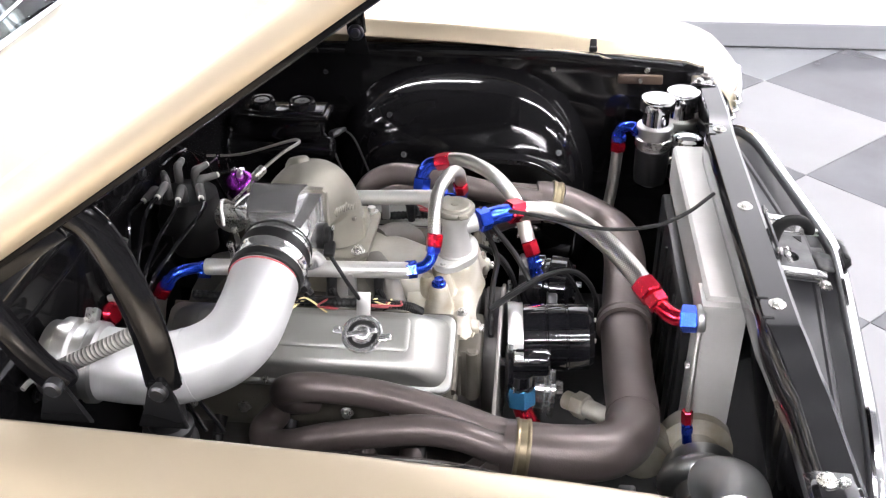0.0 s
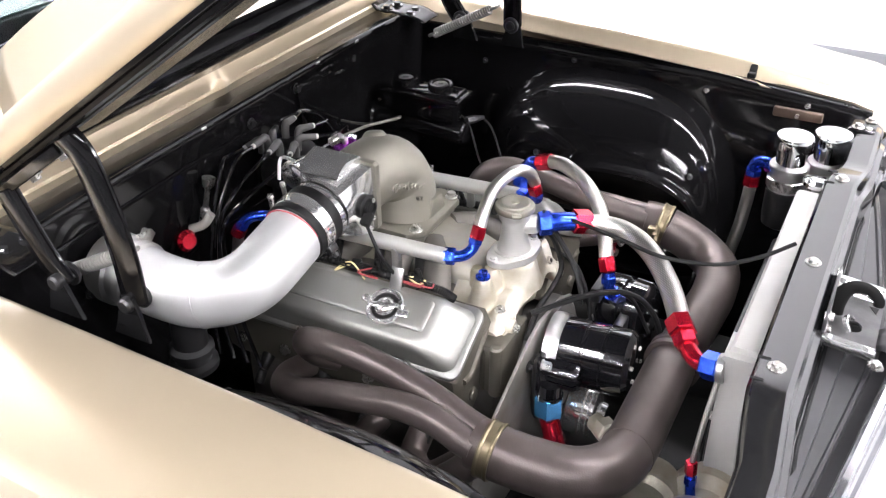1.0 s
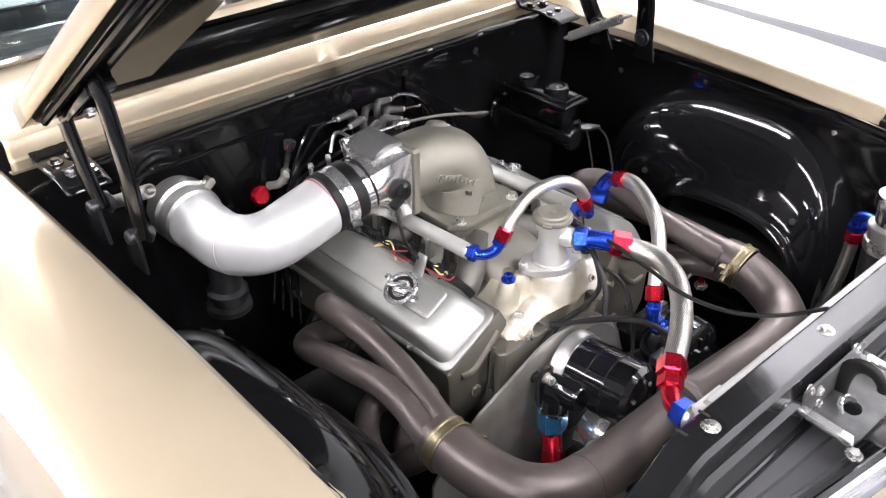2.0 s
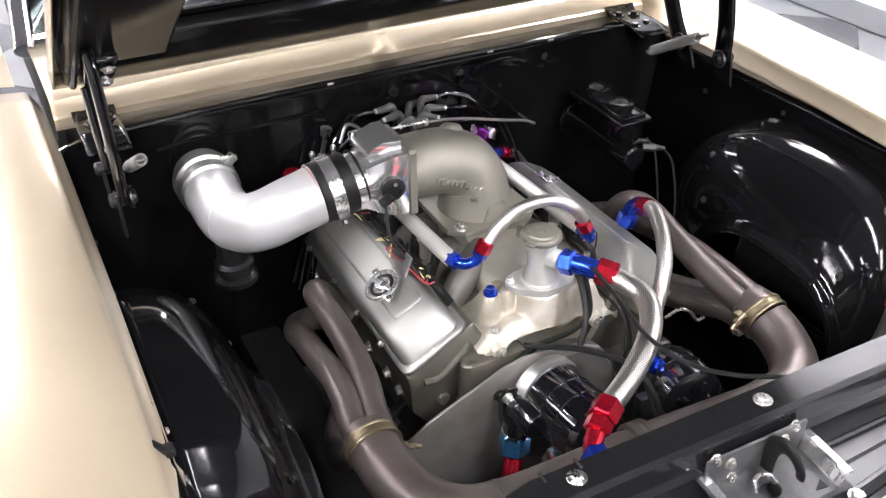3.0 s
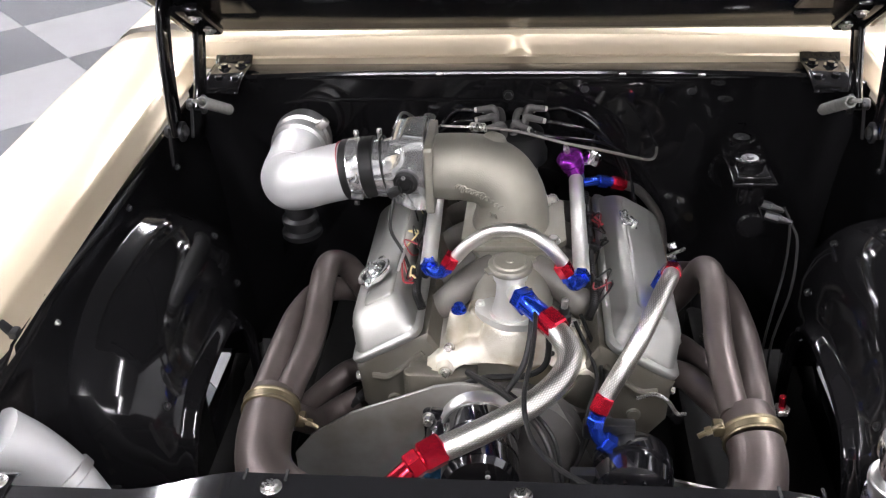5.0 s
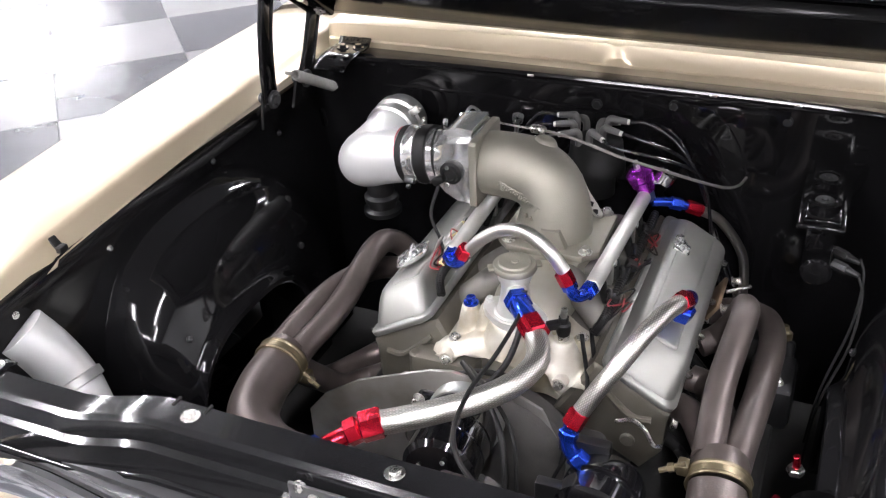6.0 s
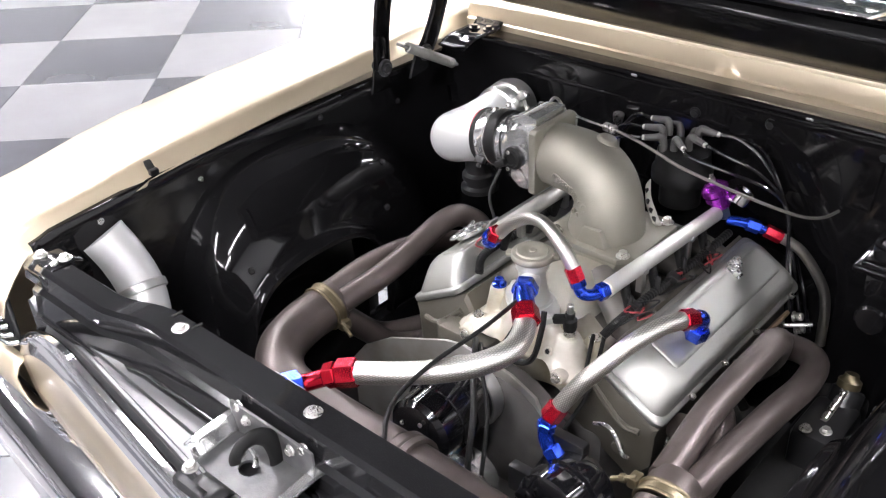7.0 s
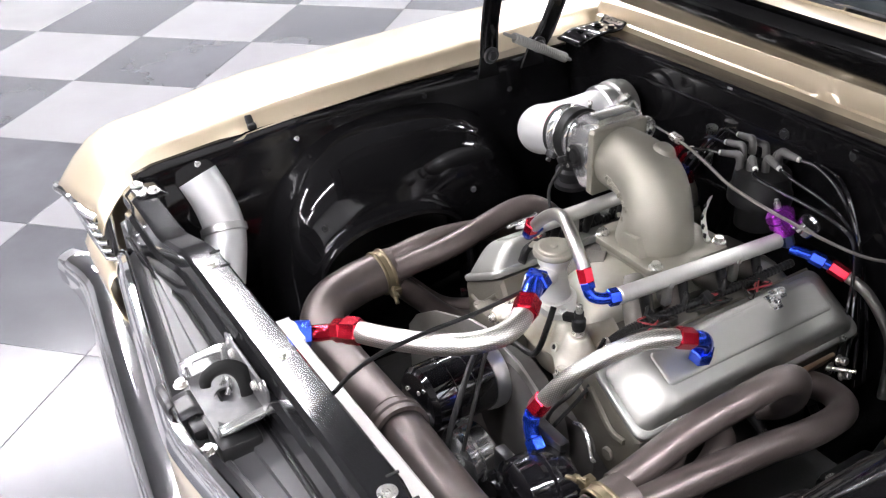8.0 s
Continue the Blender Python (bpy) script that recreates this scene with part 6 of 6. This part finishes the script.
# ---- catch cans ----
def catch_can(x, y, top, bottom, r, label):
    t = thing("catch_can", (x, y, bottom), label, "catch can", "catch cans")
    bm = turned(B(), (x, y, bottom), (x, y, top - 0.06), [(0, 0), (r * 0.4, 0), (r * 0.9, 0.06), (r * 0.95, 0.5), (r * 0.95, 0.93), (r * 1.06, 0.94), (r * 1.06, 0.985), (r, 1), (0, 1)], 32)
    part("body", bm, BRUSHED, t, "aluminium can")
    bm = turned(B(), (x, y, top - 0.06), (x, y, top), [(0, 0), (r * 0.8, 0), (r * 0.8, 0.55), (r * 1.0, 0.6), (r * 1.02, 0.9), (r * 0.94, 1), (0, 1)], 32)
    part("breather_cap", bm, CHROME, t, "chrome breather cap")
    bm = turned(B(), (x, y, (top + bottom) / 2 - 0.01), (x, y, (top + bottom) / 2 + 0.012), [(r * 0.95, 0), (r * 1.06, 0.1), (r * 1.06, 0.9), (r * 0.95, 1)], 32)
    part("band", bm, STEEL, t)
    part("bowl", turned(B(), (x, y, bottom - 0.004), (x, y, (top + bottom) / 2 - 0.012), [(0, 0), (r * 0.45, 0), (r * 0.93, 0.12), (r * 1.0, 0.4), (r * 1.0, 0.96), (r * 0.9, 1)], 32), SATIN, t, "dark lower bowl")
    rod(bm2 := B(), (x - 0.01, y + r * 0.9, bottom + 0.05), (x - 0.01, y + r + 0.03, bottom + 0.05), 0.008, seg=10)
    part("bracket", bm2, STEEL, t)


catch_can(-0.468, 0.622, 0.838, 0.64, 0.036, "aluminium catch can with a chrome breather cap")
catch_can(-0.548, 0.684, 0.822, 0.62, 0.037, "second aluminium can with a chrome cap beside the fender")

# ---- hood latch ----
la = thing("hood_latch", (0.0, 0.79, 0.72), "dark steel hood latch with a curved hook", "latch")
LATCH = material("worn_latch_steel", (0.13, 0.13, 0.13), 0.36, 0.6, 0, 0.25, 30, 0.12, 300, 0.12, (0.07, 0.07, 0.072))
bm = box(B(), (0.021, 0.7655, 0.792), (0.160, 0.005, 0.058), 0.002)
part("back_plate", bm, LATCH, la, "worn steel plate bolted to the support")
# floor of the latch with a round and a pear-shaped opening
bm = B()
hole = [(0.026 + 0.015 * math.cos(a), 0.803 + 0.0125 * math.sin(a)) for a in [k / 24 * 6.2832 for k in range(24)]]
rim = []
for x, y in hole:
    dx, dy = x - 0.026, y - 0.803
    k = min((0.066 if dx > 0 else 0.078) / max(abs(dx), 1e-6), (0.035 if dy > 0 else 0.036) / max(abs(dy), 1e-6))
    rim.append((0.026 + dx * k, 0.803 + dy * k))
slope = lambda y: 0.776 - (y - 0.765) * 0.10
loft(bm, [[Vector((x, y, slope(y) - 0.003)) for x, y in hole + hole[:1]], [Vector((x, y, slope(y) + 0.001)) for x, y in hole + hole[:1]], [Vector((x, y, slope(y) + 0.001)) for x, y in rim + rim[:1]], [Vector((x, y, slope(y) - 0.003)) for x, y in rim + rim[:1]]])
part("plate", bm, LATCH, la, "pressed bright-worn latch plate with a round hole", 30)
# solid black patch in place of a cut opening's dark
part("hole", prism(B(), [(-0.040, 0.818), (-0.022, 0.829), (-0.040, 0.832)], 0.001, (0, 0, 0.7715)), MATTE, la, "black three-cornered patch for the dark of an opening")
for s, x0 in ((1, 0.092), (-1, -0.052)):
    bm = loft(B(), [[Vector((x0 + s * a, y, slope(y) + h)) for a, h in ((-0.002, 0.001), (0.001, 0.004), (0.004, 0.019), (0.007, 0.023), (0.017, 0.022), (0.019, 0.017))] for y in (0.762, 0.78, 0.80, 0.82, 0.838)])
    shell(part("side_rail", bm, POLISHED, la, "bright bent side rail"), 0.0025, 0)
bm = tube(B(), [(0.046, 0.798, 0.774), (0.044, 0.792, 0.786), (0.034, 0.790, 0.790), (0.022, 0.793, 0.786), (0.016, 0.800, 0.778)], 0.0045, 8, 6, squash=0.6)
part("tongue", bm, POLISHED, la, "bright bent tongue round the hole")
bm = B()
hk = spline([(0.006, 0.772, 0.768), (0.006, 0.773, 0.795), (0.007, 0.780, 0.818), (0.009, 0.796, 0.831), (0.011, 0.814, 0.830), (0.012, 0.826, 0.819), (0.012, 0.828, 0.808)], 6)
sweep(bm, hk, [0.0125 - 0.005 * (i / 36) ** 2 for i in range(len(hk))], 12, squash=0.5)
part("hook", bm, RUBBER, la, "curved black safety hook")
bm = box(B(), (-0.030, 0.815, 0.754), (0.090, 0.060, 0.028), 0.006)
box(bm, (-0.004, 0.848, 0.756), (0.030, 0.030, 0.020), 0.004)
part("bracket", bm, SATIN, la, "black latch bracket on the nose panel")
bm = loft(B(), [[Vector((x, 0.838 + dy, 0.764 + dz)) for dy, dz in ((0.0, 0.004), (0.010, 0.008), (0.020, 0.006), (0.030, 0.004), (0.040, 0.010), (0.047, 0.022), (0.044, 0.032), (0.036, 0.035))] for x in (0.010, 0.030, 0.052, 0.066)])
shell(part("catch_lever", bm, SATIN, la, "curled dark catch lever over the nose edge"), 0.003, 0)
for p in ((0.096, 0.843, 0.762), (-0.063, 0.857, 0.766)):
    part("bolt", bolt(B(), p, (0, 0.15, 1), 0.008, 0.006, 0.012), STEEL, la, "bright washer bolt")
for p in ((0.066, 0.768, 0.806), (-0.020, 0.768, 0.806), (0.060, 0.768, 0.780)):
    part("bolt", bolt(B(), p, (0, 1, 0), 0.006, 0.005, 0.008), STEEL, la)

# hood release cable looping over the radiator
bm = tube(B(), [(-0.03, 0.29, 0.802), (-0.035, 0.34, 0.80), (-0.03, 0.42, 0.79), (-0.02, 0.50, 0.782), (-0.03, 0.58, 0.785), (-0.06, 0.64, 0.797), (-0.104, 0.690, 0.814)], 0.0035, 8, 10)
solo("black_cable", bm, RUBBER, "thin black cable looping to the radiator support", "cable")
hb = thing("coolant_sensor_wire", (-0.03, 0.30, 0.7), "black wiring loom beside the filler neck", "cable")
for k, pts in enumerate(([(-0.025, 0.285, 0.81), (-0.03, 0.31, 0.77), (-0.02, 0.35, 0.72), (0.01, 0.38, 0.68)],
                         [(0.10, 0.315, 0.630), (0.045, 0.312, 0.655), (-0.02, 0.312, 0.662), (-0.052, 0.316, 0.690), (-0.056, 0.300, 0.735), (-0.05, 0.285, 0.76)],
                         [(0.07, 0.31, 0.665), (0.0, 0.40, 0.69), (-0.05, 0.46, 0.67), (-0.07, 0.50, 0.60), (-0.07, 0.50, 0.5)],
                         [(0.06, 0.31, 0.66), (0.0, 0.38, 0.682), (-0.06, 0.44, 0.66), (-0.08, 0.48, 0.58)],
                         [(-0.10, 0.22, 0.70), (-0.132, 0.30, 0.66), (-0.12, 0.34, 0.62), (-0.11, 0.36, 0.55)],
                         [(-0.11, 0.20, 0.70), (-0.142, 0.29, 0.655), (-0.13, 0.34, 0.60), (-0.10, 0.37, 0.52)])):
    part("loom", tube(B(), pts, 0.005 if k < 3 else 0.0035, 8, 8), RUBBER, hb, "black loom")
part("vacuum_line", tube(B(), [(0.205, 0.075, 0.845), (0.21, 0.10, 0.80), (0.19, 0.11, 0.76), (0.175, 0.12, 0.72)], 0.003, 8), RUBBER, hb)

# ---- turbocharger in the front corner ----
tu = thing("turbocharger", (0.28, 0.66, 0.42), "turbocharger with cast compressor housing", "turbocharger")
c = Vector((0.27, 0.665, 0.49))
ring = [c + Vector((0.01 * math.sin(k / 24 * 6.28), 0.050 * math.cos(k / 24 * 6.2832), 0.050 * math.sin(k / 24 * 6.2832))) for k in range(25)]
bm = sweep(B(), ring, [0.016 + 0.010 * k / 24 for k in range(25)], 16)
turned(bm, c + V(-0.03, 0, 0), c + V(0.06, 0, 0), [(0, 0), (0.06, 0), (0.06, 0.3), (0.05, 0.5), (0.042, 0.6), (0.042, 1), (0, 1)], 32)
part("compressor_housing", bm, BRUSHED, tu, "cast compressor housing")
bm = turned(B(), c + V(-0.13, 0.0, -0.01), c + V(-0.03, 0, 0), [(0, 0), (0.05, 0), (0.062, 0.2), (0.062, 0.5), (0.04, 0.6), (0.04, 0.9), (0.05, 1)], 28)
part("centre_housing", bm, CASTOLD, tu, "pale centre housing")
bm = turned(B(), c + V(-0.10, -0.09, 0.0), c + V(-0.04, -0.09, 0.0), [(0, 0), (0.045, 0), (0.05, 0.2), (0.045, 0.5), (0.05, 0.8), (0.04, 1), (0, 1)], 28)
part("wastegate", bm, CASTOLD, tu, "pale wastegate")
bm = tube(B(), [(0.10, 0.45, 0.50), (0.14, 0.50, 0.51), (0.17, 0.56, 0.50)], 0.0165, 18)
hexnut(bm, (0.112, 0.466, 0.504), (0.130, 0.486, 0.509), 0.023)
hexnut(bm, (0.150, 0.520, 0.510), (0.160, 0.540, 0.505), 0.021)
part("drain_pipe", bm, CASTOLD, tu, "pale stained drain pipe with hex fittings")
ip = thing("air_intake_pipe", (0.6, 0.62, 0.6), "silver intake pipe from the turbocharger through the inner fender", "pipe")
part("pipe", tube(B(), [(0.31, 0.672, 0.53), (0.345, 0.685, 0.565), (0.395, 0.692, 0.597), (0.45, 0.680, 0.612), (0.50, 0.655, 0.625), (0.545, 0.63, 0.645), (0.593, 0.604, 0.70), (0.625, 0.608, 0.755), (0.652, 0.622, 0.80)], 0.041, 28, 8), TUBE, ip, "", 80)
part("band", turned(B(), (0.588, 0.606, 0.695), (0.598, 0.604, 0.708), [(0.043, 0), (0.046, 0.1), (0.046, 0.9), (0.043, 1)], 28), BRUSHED, ip)

# steering gear low beside the driver header
sg = thing("steering_box", (-0.39, -0.15, 0.33), "black steering box with a brass yellow cap", "steering box")
bm = box(B(), (-0.388, -0.10, 0.42), (0.085, 0.13, 0.09), 0.015)
rod(bm, (-0.39, -0.16, 0.44), (-0.39, -0.19, 0.475), 0.03, seg=18, bevel=0.004)
part("housing", bm, SATIN, sg)
part("cap", turned(B(), (-0.39, -0.178, 0.487), (-0.39, -0.186, 0.512), [(0, 0), (0.021, 0), (0.021, 0.5), (0.014, 0.7), (0.012, 1), (0, 1)], 18), BRASS, sg, "brass yellow adjuster cap")
part("shaft", rod(B(), (-0.39, -0.17, 0.49), (-0.384, -0.09, 0.462), 0.007, seg=12, bevel=0.001), STEEL, sg, "bright steel shaft")
for p in ((-0.40, -0.065, 0.465), (-0.37, -0.05, 0.465)):
    part("bolt", bolt(B(), p, (0, 0, 1), 0.008, 0.007, 0.011), STEEL, sg)

# back of the side marker lamp under the driver fender; its tan copies a reflection
ml = thing("marker_lamp_back", (-0.655, 0.60, 0.79), "tan back of the side marker lamp in the apron, coloured from a reflection", "marker lamp")
STRIP_TAN = material("strip_tan_metal", (0.10, 0.068, 0.05), 0.5, 0.3, 0, 0.2, 30, 0.05, 300, 0.1)
part("case", box(B(), (-0.650, 0.60, 0.805), (0.012, 0.10, 0.022), 0.004), STRIP_TAN, ml)
part("stud", rod(B(), (-0.644, 0.60, 0.805), (-0.634, 0.60, 0.805), 0.004, seg=10), STEEL, ml)

# small red and bright studs low in the bay
for p in ((-0.45, 0.222, 0.52), (-0.43, 0.30, 0.50)):
    t = thing("brake_stud", p, "bright stud with a red cap low in the bay", "stud")
    p = Vector(p)
    part("nut", rod(B(), p, p + V(0, 0, 0.012), 0.014, seg=6, bevel=0.002), STEEL, t)
    part("cap", rod(B(), p + V(0, 0, 0.012), p + V(0.002, 0, 0.036), 0.006, seg=12, bevel=0.001), RED, t)

# ---- floor tiles, the nearest as pieces ----
joined = {0: B(), 1: B()}
for k, (d, x, y, dark) in enumerate(FLOOR_SPOTS):
    if k < 300:
        ob = new("tile", tile_mesh[dark])
        ob.location = (x, y, -0.0039)
        ob.rotation_euler = (0, 0, radians(45) + turn)
        ob.parent = floor
    else:
        tile_far = joined[dark]
        q = [Vector((x, y, 0)) + Matrix.Rotation(radians(45) + turn, 3, "Z") @ Vector((a * (side / 2 - 0.0015), b * (side / 2 - 0.0015), 0)) for a, b in ((-1, -1), (1, -1), (1, 1), (-1, 1))]
        lo = [tile_far.verts.new(p - V(0, 0, 0.0078)) for p in q]
        hi = [tile_far.verts.new(p) for p in q]
        tile_far.faces.new(hi)
        for i in range(4):
            tile_far.faces.new((lo[i], lo[(i + 1) % 4], hi[(i + 1) % 4], hi[i]))
for dark in (0, 1):
    ob = part("far_tiles", joined[dark], (TILE_L, TILE_D)[dark], floor, "", 0)
    ob["kind"] = "stuff"
